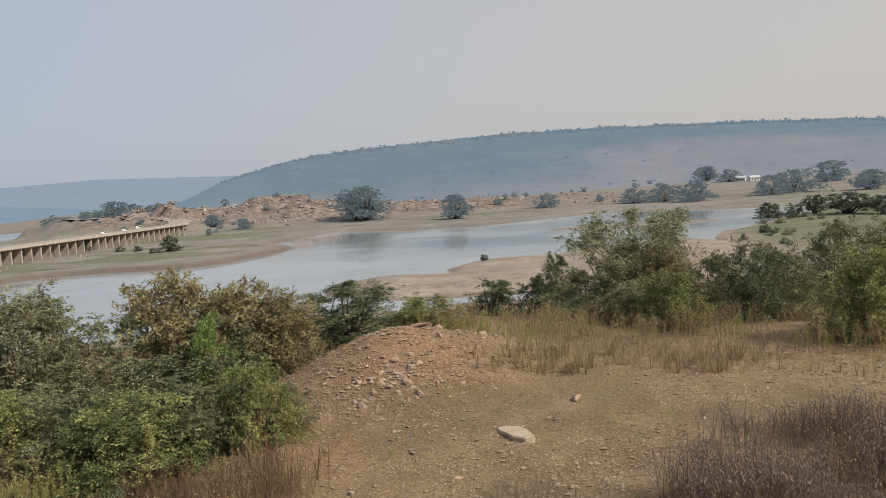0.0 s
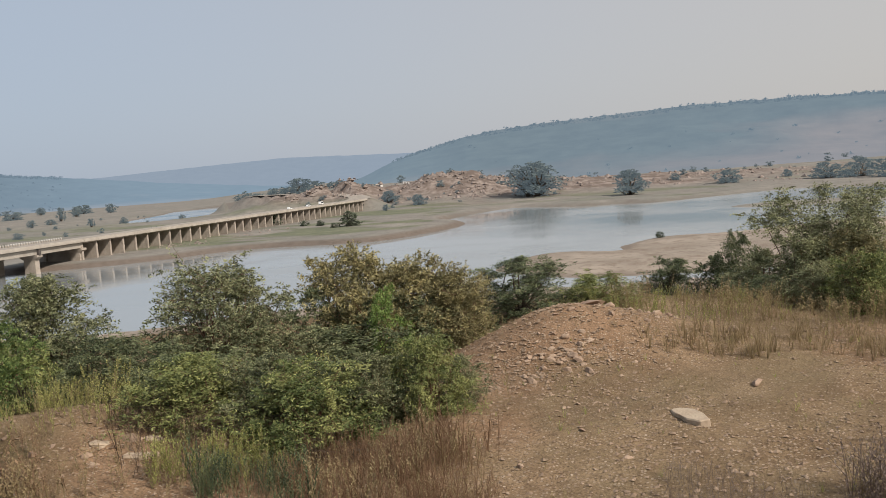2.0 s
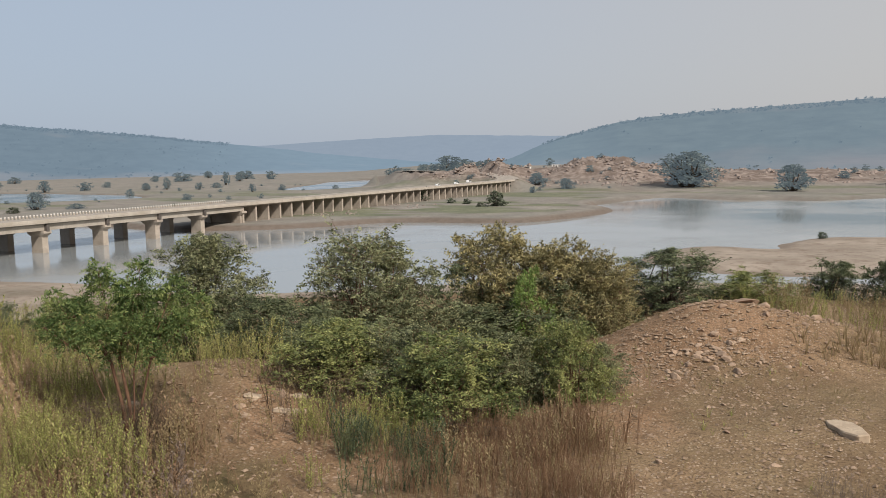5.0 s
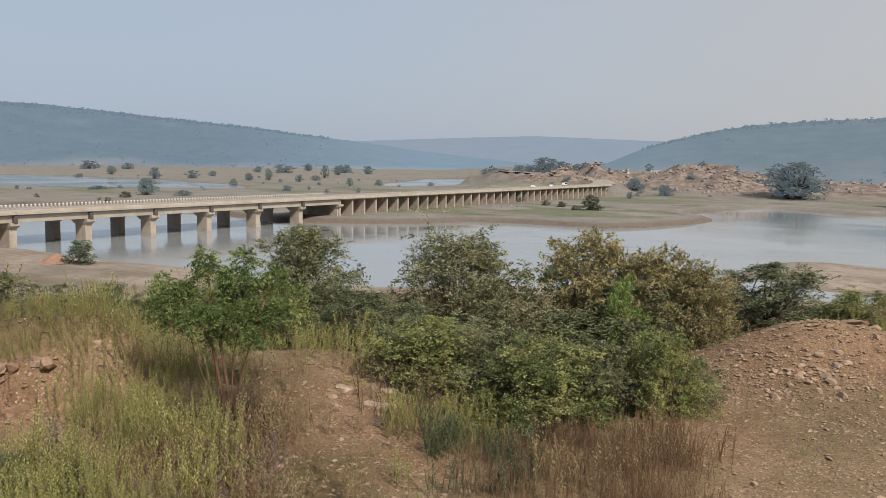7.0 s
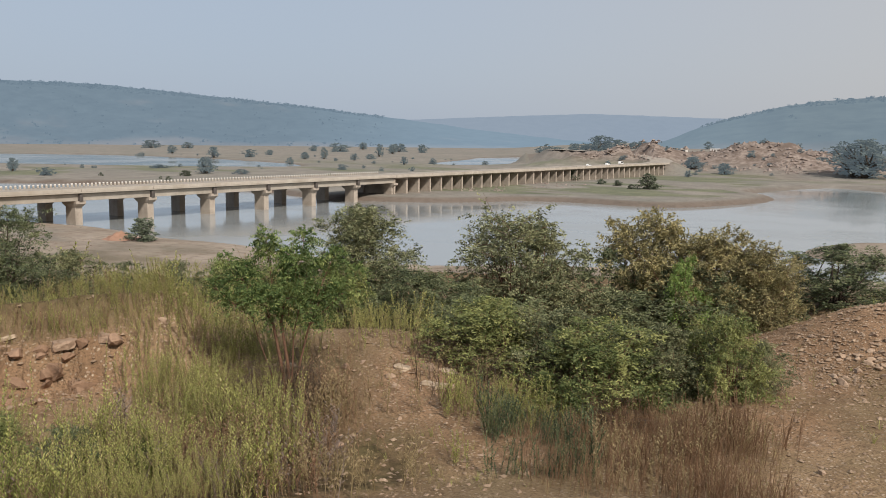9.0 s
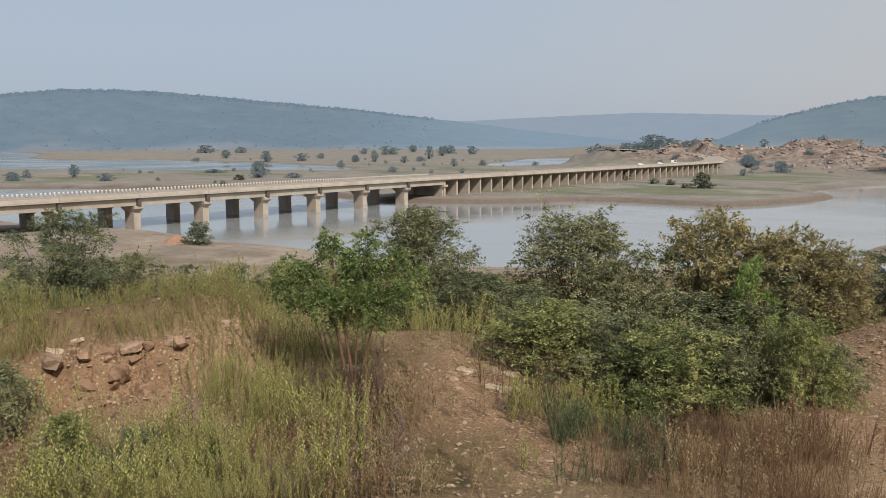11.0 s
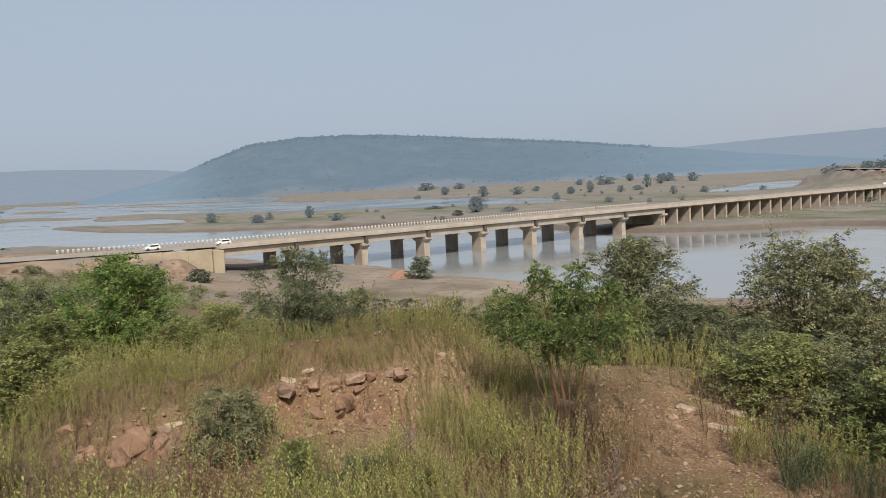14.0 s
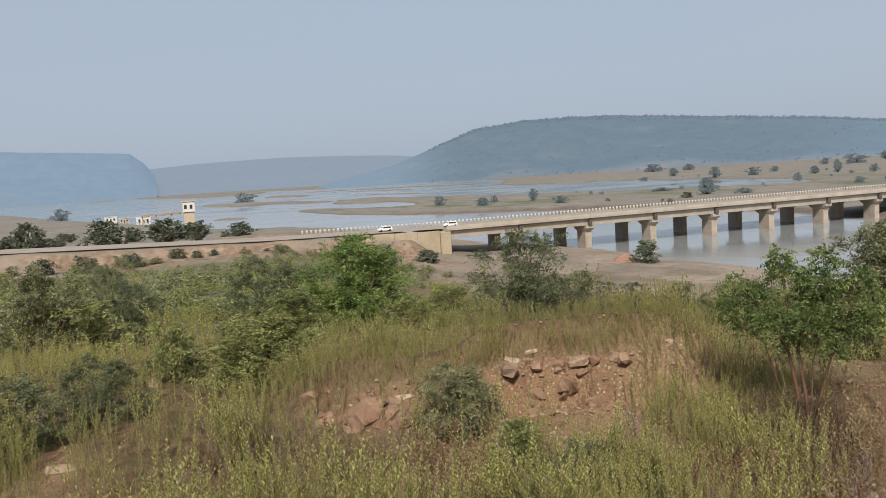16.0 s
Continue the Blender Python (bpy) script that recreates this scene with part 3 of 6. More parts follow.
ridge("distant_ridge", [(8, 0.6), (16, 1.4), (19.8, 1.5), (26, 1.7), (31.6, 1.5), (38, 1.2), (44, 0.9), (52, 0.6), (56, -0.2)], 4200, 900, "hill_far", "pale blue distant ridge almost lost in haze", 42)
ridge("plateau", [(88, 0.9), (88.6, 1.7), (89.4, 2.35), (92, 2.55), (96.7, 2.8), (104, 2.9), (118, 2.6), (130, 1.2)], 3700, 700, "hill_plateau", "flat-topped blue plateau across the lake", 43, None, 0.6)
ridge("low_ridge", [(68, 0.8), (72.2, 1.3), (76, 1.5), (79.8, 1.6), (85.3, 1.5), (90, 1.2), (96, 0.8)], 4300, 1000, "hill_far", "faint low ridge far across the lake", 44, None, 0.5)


def on_hill(name, az, r):
    """A point of a hill's face, with its height."""
    height, dist, depth = HILLS[name]
    az, r = np.asarray(az, float), np.asarray(r, float)
    x, y = -np.sin(np.radians(az)) * r, np.cos(np.radians(az)) * r
    return x, y, height(x, y, az, (r - dist + depth) / depth)


def hill_trees(name, mat, az0, az1, crest, face, size, seed, label):
    """Tree crowns along the skyline and dotted over the face, too small to count."""
    rng = np.random.default_rng(seed)
    dist, depth = HILLS[name][1:]
    az = np.concatenate([rng.uniform(az0, az1, crest), rng.uniform(az0, az1, face)])
    t = np.concatenate([rng.uniform(0.93, 1.0, crest), rng.uniform(0.02, 0.9, face) ** 1.3])
    x, y, z = on_hill(name, az, dist - depth + depth * t)
    s = size * rng.uniform(0.5, 1.0, len(az)) ** 2 * 1.5
    k = 16
    c = np.stack([x, y, z], 1)[:, None, :] + rng.normal(size=(len(az), k, 3)) * np.array([0.36, 0.36, 0.22]) * s[:, None, None] + np.array([0, 0, 0.45]) * s[:, None, None]
    u, w = rng.normal(size=(2, len(az), k, 3))
    u /= np.linalg.norm(u, axis=-1, keepdims=True)
    w = np.cross(u, w)
    w /= np.linalg.norm(w, axis=-1, keepdims=True)
    h = (s * 0.24)[:, None, None]
    v = np.stack([c - u * h, c - w * h, c + u * h, c + w * h], 2).reshape(-1, 3)
    me = mesh_from("hill_trees", v, np.arange(len(v)).reshape(-1, 4), [mat])
    # crowns carry the same painted haze glow as their hill
    at = me.attributes.new("air", "FLOAT", "POINT")
    at.data.foreach_set("value", np.ones(len(v), np.float32))
    thing("hill_trees", None, me, label, "trees", kind="stuff")


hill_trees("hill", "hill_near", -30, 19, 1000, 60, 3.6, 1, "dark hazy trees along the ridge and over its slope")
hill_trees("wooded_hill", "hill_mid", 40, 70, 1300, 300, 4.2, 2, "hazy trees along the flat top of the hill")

# ---- the road bridge ----
SPAN0, SPAN, NSPAN = 88.3, 24.55, 8
DECK = 10.0
FAR_END, WALL_STEP = 604.0, 8.7
NEAR_X, BACK_X = -232.0, -256.0


def prism(name, section, y0, y1, mat, bevel=0.0):
    """A bar along y with the given x, z section."""
    bm = bmesh.new()
    a = [bm.verts.new((x, y0, z)) for x, z in section]
    b = [bm.verts.new((x, y1, z)) for x, z in section]
    bm.faces.new(a), bm.faces.new(b[::-1])
    for i in range(len(a)):
        j = (i + 1) % len(a)
        bm.faces.new((a[i], b[i], b[j], a[j]))
    return bm_mesh(name, bm, mat, bevel)


def pier_mesh(x0, x1):
    """Oblong pier with a hammerhead cap."""
    bm = bmesh.new()
    box_bm(bm, x0, x1, -1.15, 1.15, -3, 6.0)
    body = bm_mesh("pier", bm, "concrete", 0.08)
    bm = bmesh.new()
    lo, hi = (x0 - 0.1, x1 + 0.1), (x0 - 1.4, x1 + 1.4)
    vs = [bm.verts.new((x, y, z)) for z, xs, w in ((5.4, lo, 1.25), (6.3, hi, 1.5), (7.15, hi, 1.5)) for x, y in ((xs[0], -w), (xs[1], -w), (xs[1], w), (xs[0], w))]
    for k in (0, 4):
        for i in range(4):
            j = (i + 1) % 4
            bm.faces.new((vs[k + i], vs[k + j], vs[k + 4 + j], vs[k + 4 + i]))
    bm.faces.new(vs[3::-1]), bm.faces.new(vs[8:12])
    return body, bm_mesh("pier_cap", bm, "concrete", 0.04)


def build_bridge():
    bridge = thing("bridge", None, None, "long dusty concrete road bridge on oblong piers over the river", "bridge")
    front, back = pier_mesh(-238.7, -233.5), pier_mesh(-255.0, -250.0)
    for k in range(1, NSPAN + 1):
        y = SPAN0 + SPAN * k
        for body, cap in (front, back):
            p = part("pier", body, bridge, m=Matrix.Translation((0, y, 0)))
            part("cap", cap, p)
    girder = prism("girder", [(NEAR_X - 0.9, 7.2), (NEAR_X - 0.7, 9.2), (NEAR_X - 6.2, 9.2), (NEAR_X - 6.0, 7.2)], 0.35, SPAN - 0.35, "deck", 0.03)
    girder2 = prism("girder", [(BACK_X + 0.9, 7.2), (BACK_X + 0.7, 9.2), (BACK_X + 6.2, 9.2), (BACK_X + 6.0, 7.2)], 0.35, SPAN - 0.35, "deck", 0.03)
    slab = prism("deck_slab", [(NEAR_X + 0.5, 9.55), (NEAR_X + 0.5, DECK - 0.1), (BACK_X - 0.5, DECK - 0.1), (BACK_X - 0.5, 9.55), (BACK_X + 1, 9.2), (NEAR_X - 1, 9.2)], 0.04, SPAN - 0.04, "deck")
    rail = prism("parapet", [(NEAR_X + 0.45, DECK - 0.1), (NEAR_X + 0.35, DECK + 0.85), (NEAR_X + 0.05, DECK + 0.85), (NEAR_X, DECK - 0.1)], 0.05, SPAN - 0.05, "deck", 0.04)
    ledge = block("bearing", (NEAR_X - 1.4, NEAR_X + 0.3, -0.55, 0.55, 7.15, 9.1), "black_paint", 0.03)
    for k in range(NSPAN):
        m = Matrix.Translation((0, SPAN0 + SPAN * k, 0))
        part("girder", girder, bridge, m=m)
        part("girder", girder2, bridge, m=m)
        part("deck_slab", slab, bridge, m=m)
        part("parapet", rail, bridge, m=m)
        if k:
            part("bearing", ledge, bridge, m=m)
    y0 = SPAN0 + SPAN * NSPAN
    n = int((FAR_END - y0) / WALL_STEP)
    wall = block("wall_pier", (BACK_X + 2, NEAR_X - 1.6, -0.45, 0.45, -3, 9.0), "concrete", 0.05)
    nose = block("pier_edge", (NEAR_X - 1.6, NEAR_X - 0.7, -0.5, 0.5, -3, 9.0), "concrete", 0.1)
    vslab = prism("deck_slab", [(NEAR_X + 0.5, 9.5), (NEAR_X + 0.5, DECK - 0.1), (BACK_X - 0.5, DECK - 0.1), (BACK_X - 0.5, 9.5), (BACK_X + 1, 8.95), (NEAR_X - 1, 8.95)], 0.03, WALL_STEP - 0.03, "deck")
    vrail = prism("parapet", [(NEAR_X + 0.45, DECK - 0.1), (NEAR_X + 0.35, DECK + 0.85), (NEAR_X + 0.05, DECK + 0.85), (NEAR_X, DECK - 0.1)], 0.04, WALL_STEP - 0.04, "deck")
    for k in range(n + 1):
        m = Matrix.Translation((0, y0 + WALL_STEP * k, 0))
        w = part("wall_pier", wall, bridge, m=m)
        part("pier_edge", nose, w, "pale rounded edge of the pier")
        part("deck_slab", vslab, bridge, m=m)
        part("parapet", vrail, bridge, m=m)
    part("abutment", block("abutment", (-237, -230.6, SPAN0 - 2.2, SPAN0 + 1.0, 0.0, 9.3), "cream_wall", 0.15), bridge, "pale stained concrete abutment")
    part("abutment", block("abutment", (-257, -237, SPAN0 - 2.2, SPAN0 + 0.8, 0.0, 9.15), "concrete", 0.1), bridge)
    for k in range(4):
        part("retaining_wall", block("retaining_wall", (-232.6, -231.2, SPAN0 - 2.3 - 7.0 * (k + 1), SPAN0 - 2.35 - 7.0 * k, 1.0, 9.75 + 0.15 * k), "cream_wall", 0.05), bridge, "cream retaining wall panel")
    # painted marker posts along the far kerb
    bm = bmesh.new()
    box_bm(bm, -0.2, 0.2, -0.32, 0.32, 0, 0.62)
    base = bm_mesh("kerb_post", bm, "deck", 0.05)
    bm = bmesh.new()
    box_bm(bm, -0.18, 0.18, -0.3, 0.3, 0.62, 1.08)
    cap = bm_mesh("post_top", bm, "white_paint", 0.08)
    y = 50.0
    while y < 300:
        z = DECK - 0.02 if y > 88 else float(road_level(y)) - 0.05
        p = part("kerb_post", base, bridge, m=Matrix.Translation((BACK_X + 1.0, y, z)))
        part("post_top", cap, p, "white-painted post top")
        y += 1.4
    # roadway, one strip from the bridge's far end over the bank and away
    ys = np.concatenate([np.arange(-420, 90, 6.0), [90, 300], np.arange(606, 765, 9.0)])
    zs = np.where(ys < 90, road_level(ys), DECK) - 0.03
    bend = np.where(ys < -60, (-60 - ys) ** 2 * 0.0009, road_mid(ys) - ROAD_X)
    zs = np.where(ys > FAR_END, road_far(ys), zs)
    v = [(ROAD_X + b + s, q, z) for q, z, b in zip(ys, zs, bend) for s in (9.4, -9.4)]
    thing("road", None, mesh_from("road", v, [(2 * i, 2 * i + 1, 2 * i + 3, 2 * i + 2) for i in range(len(ys) - 1)], ["asphalt"]), "dusty pale asphalt road over the bridge", "road", kind="structure")


build_bridge()

# ---- plants ----
def tubes(paths, sides=4):
    """Tapered tubes along paths of (point, radius)."""
    vs, fs = [], []
    for path in paths:
        base = len(vs)
        for q, (p, rad) in enumerate(path):
            d = (path[min(q + 1, len(path) - 1)][0] - path[max(q - 1, 0)][0]).normalized()
            u = d.orthogonal().normalized()
            w = d.cross(u)
            for s in range(sides):
                a = 2 * math.pi * s / sides
                vs.append(p + (u * math.cos(a) + w * math.sin(a)) * rad)
        for q in range(len(path) - 1):
            for s in range(sides):
                t = (s + 1) % sides
                fs.append((base + q * sides + s, base + q * sides + t, base + (q + 1) * sides + t, base + (q + 1) * sides + s))
    return vs, fs


def leaflets(rng, pos, axis, size, aspect=0.42, pairs=4, length=0.25, droop=0.25, corners=3):
    """Sprigs of paired leaflets: one pointed leaf each."""
    n = len(pos)
    axis = axis / (np.linalg.norm(axis, axis=1, keepdims=True) + 1e-9)
    side = np.cross(axis, rng.normal(size=(n, 3)))
    side /= np.linalg.norm(side, axis=1, keepdims=True) + 1e-9
    lens = length * rng.uniform(0.6, 1.3, n)
    out = []
    for k in range(pairs):
        for sgn in (1, -1):
            t = (k + 0.6 + 0.3 * rng.random(n)) / pairs
            root = pos + axis * (lens * t)[:, None] - np.array([0, 0, 1]) * (droop * lens * t * t)[:, None]
            d = axis * 0.55 + side * sgn + rng.normal(size=(n, 3)) * 0.28
            d /= np.linalg.norm(d, axis=1, keepdims=True)
            nrm = np.cross(d, axis + rng.normal(size=(n, 3)) * 0.5)
            nrm /= np.linalg.norm(nrm, axis=1, keepdims=True) + 1e-9
            w = np.cross(nrm, d)
            s = (size * rng.uniform(0.65, 1.3, n))[:, None]
            if corners == 3:
                out.append(np.stack([root + w * s * aspect * 0.6, root + d * s, root - w * s * aspect * 0.6], 1))
            else:
                out.append(np.stack([root, root + d * s * 0.5 + w * s * aspect * 0.5, root + d * s, root + d * s * 0.5 - w * s * aspect * 0.5], 1))
    v = np.concatenate(out).reshape(-1, 3)
    return v, np.arange(len(v)).reshape(-1, corners)


def outline(shape, q):
    """Half-width of a crown at the share q of its height."""
    if shape == "cone":
        return 0.11 + 0.31 * (1 - q) ** 0.7 * min(1.0, 0.7 + 1.2 * q)
    if shape == "umbrella":
        return 0.14 + 0.28 * min(1.0, max(q - 0.2, 0) / 0.35) * math.sqrt(max(0.1, 1 - (max(q - 0.7, 0) / 0.42) ** 2))
    return 0.40 * math.sqrt(max(0.06, 1 - (max(q - 0.3, 0) / 0.72) ** 2)) * (0.8 + 0.2 * min(1.0, q / 0.3))


def shrub_meshes(seed, leaf, bark, lumps=16, fronds=11, sprigs=11, size=0.03, length=0.1, base=0.0, pairs=3, aspect=0.42, reach_=1.25, lift=0.2, flat=0.85, low=1.35, corners=3, lump=(0.11, 0.2), shape="dome", even=False, limbs=0.009):
    """Stems and foliage of a shrub of unit height and unit width: lumps of foliage, each a burst of leafy fronds."""
    rng = np.random.default_rng(seed)
    centres, radii = [], []
    for k in range(lumps):
        q = ((k + 0.5) / lumps) ** low
        a = 2.399 * k + rng.uniform(-0.6, 0.6)
        reach = outline(shape, q) * (rng.uniform(0.03, 1.0) ** 0.55 if even else rng.uniform(0.25, 1.2))
        rad = rng.uniform(*lump) * (1.1 - 0.45 * q)
        centres.append((math.cos(a) * reach, math.sin(a) * reach, base + 0.05 + (0.87 - base) * q))
        radii.append(rad)
    paths, pos, axes = [], [], []
    for c, rad in zip(centres, radii):
        foot = Vector((rng.normal() * 0.035, rng.normal() * 0.035, -0.04))
        end = Vector(c)
        midp = foot.lerp(end, 0.5) + Vector((rng.normal() * 0.05, rng.normal() * 0.05, 0.06))
        paths.append([(foot, limbs), (midp, limbs * 0.6), (end, limbs * 0.25)])
        for _ in range(fronds):
            d = Vector(rng.normal(size=3)).normalized()
            d.z = d.z * flat + lift
            ln = rad * rng.uniform(0.7, reach_) * (1.5 if rng.random() < 0.07 and not even else 1)
            start = end + Vector(rng.normal(size=3)) * rad * 0.3
            tip = start + d * ln
            if tip.z < 0.02:
                tip.z = 0.03
            if corners == 3:
                paths.append([(start, limbs * 0.18), (tip, limbs * 0.07)])
            t = rng.uniform(0.1, 1.05, sprigs)[:, None]
            sag = np.array([0, 0, -0.25 * ln])
            pos.append(np.array(start) * (1 - t) + np.array(tip) * t + sag * t * t + rng.normal(size=(sprigs, 3)) * rad * 0.10)
            axes.append(np.array(d) * 0.9 + rng.normal(size=(sprigs, 3)) * 0.65)
    pos, axes = np.concatenate(pos), np.concatenate(axes)
    keep = pos[:, 2] > 0.01
    v, f = leaflets(rng, pos[keep], axes[keep], size, aspect, pairs, length, 0.25, corners)
    tv, tf = tubes(paths, 3)
    tv = np.array([tuple(p) for p in tv])
    # fill the unit box
    k = np.array([0.5 / np.percentile(np.abs(v[:, 0]), 94), 0.5 / np.percentile(np.abs(v[:, 1]), 94), 1 / np.percentile(v[:, 2], 98.8)])
    return mesh_from("stem", tv * k, tf, [bark], True), mesh_from("foliage", v * k, f, [leaf])


KINDS = {}


def shrub_kinds():
    def make(key, count, **k):
        KINDS[key] = [shrub_meshes(100 * len(KINDS) + i, **k) for i in range(count)]
    fine = dict(fronds=12, sprigs=11, pairs=3, aspect=0.5, reach_=1.5)
    make("olive", 3, leaf="leaf_olive", bark="bark", lumps=34, size=0.021, length=0.07, **fine)
    make("olive_big", 2, leaf="leaf_olive", bark="bark", lumps=50, size=0.0155, length=0.05, lump=(0.09, 0.17), **fine)
    make("brown", 3, leaf="leaf_brown", bark="bark", lumps=42, size=0.0195, length=0.065, low=1.0, **fine)
    make("acacia", 2, leaf="leaf_olive", bark="dark_bark", lumps=36, size=0.0195, length=0.065, shape="cone", low=1.0, **fine)
    make("thorn", 1, leaf="leaf_olive", bark="bark", lumps=54, size=0.0155, length=0.05, low=0.95, **fine)
    make("droop", 1, leaf="leaf_olive", bark="dark_bark", lumps=44, size=0.0155, length=0.055, shape="umbrella", base=0.15, lift=0.0, low=0.8, lump=(0.09, 0.16), **fine)
    make("dark", 3, leaf="leaf_dark", bark="dark_bark", lumps=28, size=0.021, length=0.065, **fine)
    make("round", 2, leaf="leaf_dark", bark="dark_bark", lumps=40, size=0.0165, length=0.05, even=True, lump=(0.09, 0.15), **fine)
    make("bright", 3, leaf="leaf_bright", bark="bark", lumps=32, size=0.021, length=0.07, base=0.04, **fine)
    make("green_round", 1, leaf="leaf_fresh", bark="bark", lumps=46, size=0.0175, length=0.055, base=0.1, even=True, lump=(0.09, 0.16), **fine)
    make("sapling", 1, leaf="leaf_fresh", bark="bark", lumps=15, fronds=8, sprigs=9, pairs=3, size=0.026, length=0.09, aspect=0.5, shape="cone", lump=(0.08, 0.15))
    make("twiggy", 1, leaf="twig_dark", bark="dark_bark", lumps=16, fronds=10, sprigs=9, pairs=2, size=0.03, length=0.12, aspect=0.16, lift=0.4, lump=(0.12, 0.22))
    make("sparse", 2, leaf="leaf_dark", bark="dark_bark", lumps=34, fronds=10, sprigs=12, pairs=4, size=0.015, length=0.06, flat=0.3, lift=0.22, reach_=1.7, lump=(0.09, 0.17), base=0.1)
    make("scrub", 3, leaf="leaf_olive", bark="dark_bark", lumps=16, fronds=9, sprigs=8, size=0.04, length=0.09, pairs=2, aspect=0.55)
    make("scrub_green", 2, leaf="leaf_bright", bark="dark_bark", lumps=16, fronds=9, sprigs=8, size=0.04, length=0.09, pairs=2, aspect=0.55)
    make("scrub_dark", 2, leaf="leaf_dark", bark="dark_bark", lumps=16, fronds=9, sprigs=9, size=0.038, length=0.09, pairs=3, aspect=0.5)
    make("brush", 3, leaf="leaf_olive", bark="dark_bark", lumps=10, fronds=7, sprigs=6, size=0.075, length=0.1, pairs=1, aspect=0.6, corners=4)
    make("brush_green", 2, leaf="leaf_bright", bark="dark_bark", lumps=10, fronds=7, sprigs=6, size=0.075, length=0.1, pairs=1, aspect=0.6, corners=4)
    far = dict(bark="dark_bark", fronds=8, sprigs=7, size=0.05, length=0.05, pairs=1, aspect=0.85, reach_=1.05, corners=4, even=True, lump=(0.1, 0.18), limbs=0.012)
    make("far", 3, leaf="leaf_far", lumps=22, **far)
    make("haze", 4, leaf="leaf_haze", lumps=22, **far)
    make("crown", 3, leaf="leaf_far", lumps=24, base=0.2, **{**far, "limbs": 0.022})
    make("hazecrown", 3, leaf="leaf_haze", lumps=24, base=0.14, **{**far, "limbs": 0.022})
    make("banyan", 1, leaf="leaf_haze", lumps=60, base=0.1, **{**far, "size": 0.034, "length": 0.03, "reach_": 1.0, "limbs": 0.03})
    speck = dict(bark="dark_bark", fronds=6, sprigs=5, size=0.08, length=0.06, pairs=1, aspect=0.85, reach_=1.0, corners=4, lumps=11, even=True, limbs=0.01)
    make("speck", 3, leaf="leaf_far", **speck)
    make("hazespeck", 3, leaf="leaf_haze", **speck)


shrub_kinds()
COUNTER = [0]


def shrub(kind, az, r, h, w, label, name="shrub", sink=0.03, group=""):
    x, y = spread(az, r)
    if w < 1.2 and r > 14:
        kind = {"olive": "scrub", "dark": "scrub_dark", "bright": "scrub_green"}.get(kind, kind)
    if kind == "olive" and w > 2.2:
        kind = "olive_big"
    # plants beyond 560 m take the leaves with the painted haze glow
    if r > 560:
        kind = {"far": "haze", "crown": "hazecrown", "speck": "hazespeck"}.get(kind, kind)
    COUNTER[0] += 1
    stems, leaves = KINDS[kind][COUNTER[0] % len(KINDS[kind])]
    if KINDS[kind][0][1].materials[0] in (M["leaf_far"], M["leaf_haze"]):
        w *= 0.88
    turn = random.uniform(0, 360)
    ob = thing(name, pose(x, y, level(x, y) - sink, random.uniform(-6, 6), random.uniform(-6, 6), turn) @ Matrix.Diagonal((w, w, h, 1)), None, label, "shrub" if name == "shrub" else "tree", group)
    part("stem", stems, ob)
    part("foliage", leaves, ob)
    return ob

# ---- shrubs and small trees of the camera's hill ----
SHRUBS = [
    ("acacia", 42.0, 17.5, 2.1, 1.95, "feathery grey-green acacia sapling among bushes"),
    ("bright", 43.6, 15.8, 1.25, 1.0, "leafy green shrub beside the small tree"),
    ("thorn", 31.7, 16.5, 2.5, 2.9, "dense olive-green thorn bush on the slope"),
    ("olive", 29.0, 16.2, 1.75, 1.7, "dusty olive shoulder bush of the thicket"),
    ("dark", 38.9, 15.7, 1.15, 1.5, "low dark-green bush between taller ones"),
    ("dark", 36.4, 15.2, 1.1, 1.5, "low dark bush in a gap between bushes"),
    ("dark", 24.7, 18.5, 1.85, 1.6, "dark green bush at the side of a brown one"),
    ("brown", 21.8, 18.5, 2.65, 2.2, "tall olive-brown acacia bush with dusty leaves"),
    ("brown", 17.9, 18.6, 2.15, 2.1, "olive-brown acacia bush with yellowing leaves"),
    ("brown", 15.2, 18.3, 1.65, 1.6, "yellowish olive bush at the thicket's edge"),
    # inner fill bushes get dark leaves, painting shade into the thicket's gaps
    ("dark", 19.9, 18.0, 1.6, 2.2, "dark inner bush of the thicket"),
    ("dark", 23.0, 16.8, 1.4, 2.2, "dark inner bush of the thicket"),
    ("sapling", 20.3, 16.9, 1.95, 1.1, "fresh green sapling standing before the brown bush"),
    ("bright", 33.8, 12.6, 1.05, 1.5, "yellow-green leafy shrub beside dry grass"),
    ("dark", 31.9, 13.4, 1.0, 1.5, "dark bush in the shade of taller ones"),
    ("dark", 35.2, 13.6, 0.85, 1.2, "dark bush in the shade of taller ones"),
    ("olive", 28.6, 12.2, 1.1, 1.4, "dusty olive thorn shrub of the front thicket"),
    ("bright", 26.4, 11.0, 1.1, 1.6, "dense fresh-green thorn shrub over reddish dry grass"),
    ("dark", 24.4, 11.6, 1.0, 1.3, "dark inner shrub of the front thicket"),
    ("olive", 21.8, 11.7, 1.0, 1.3, "olive thorn shrub over reddish dry grass"),
    ("bright", 17.6, 11.8, 1.2, 1.0, "fresh green shrub at the edge of the dirt"),
    ("dark", 19.0, 12.2, 0.9, 1.0, "low dusty bush between denser ones"),
    ("olive", 15.6, 12.4, 0.75, 0.8, "low dusty bush at the edge of the dirt"),
    ("round", 10.8, 20.0, 1.35, 2.35, "round dark-green bush behind the rubble heap"),
    ("bright", 5.6, 19.6, 0.75, 1.5, "low green bush behind the rubble heap"),
]
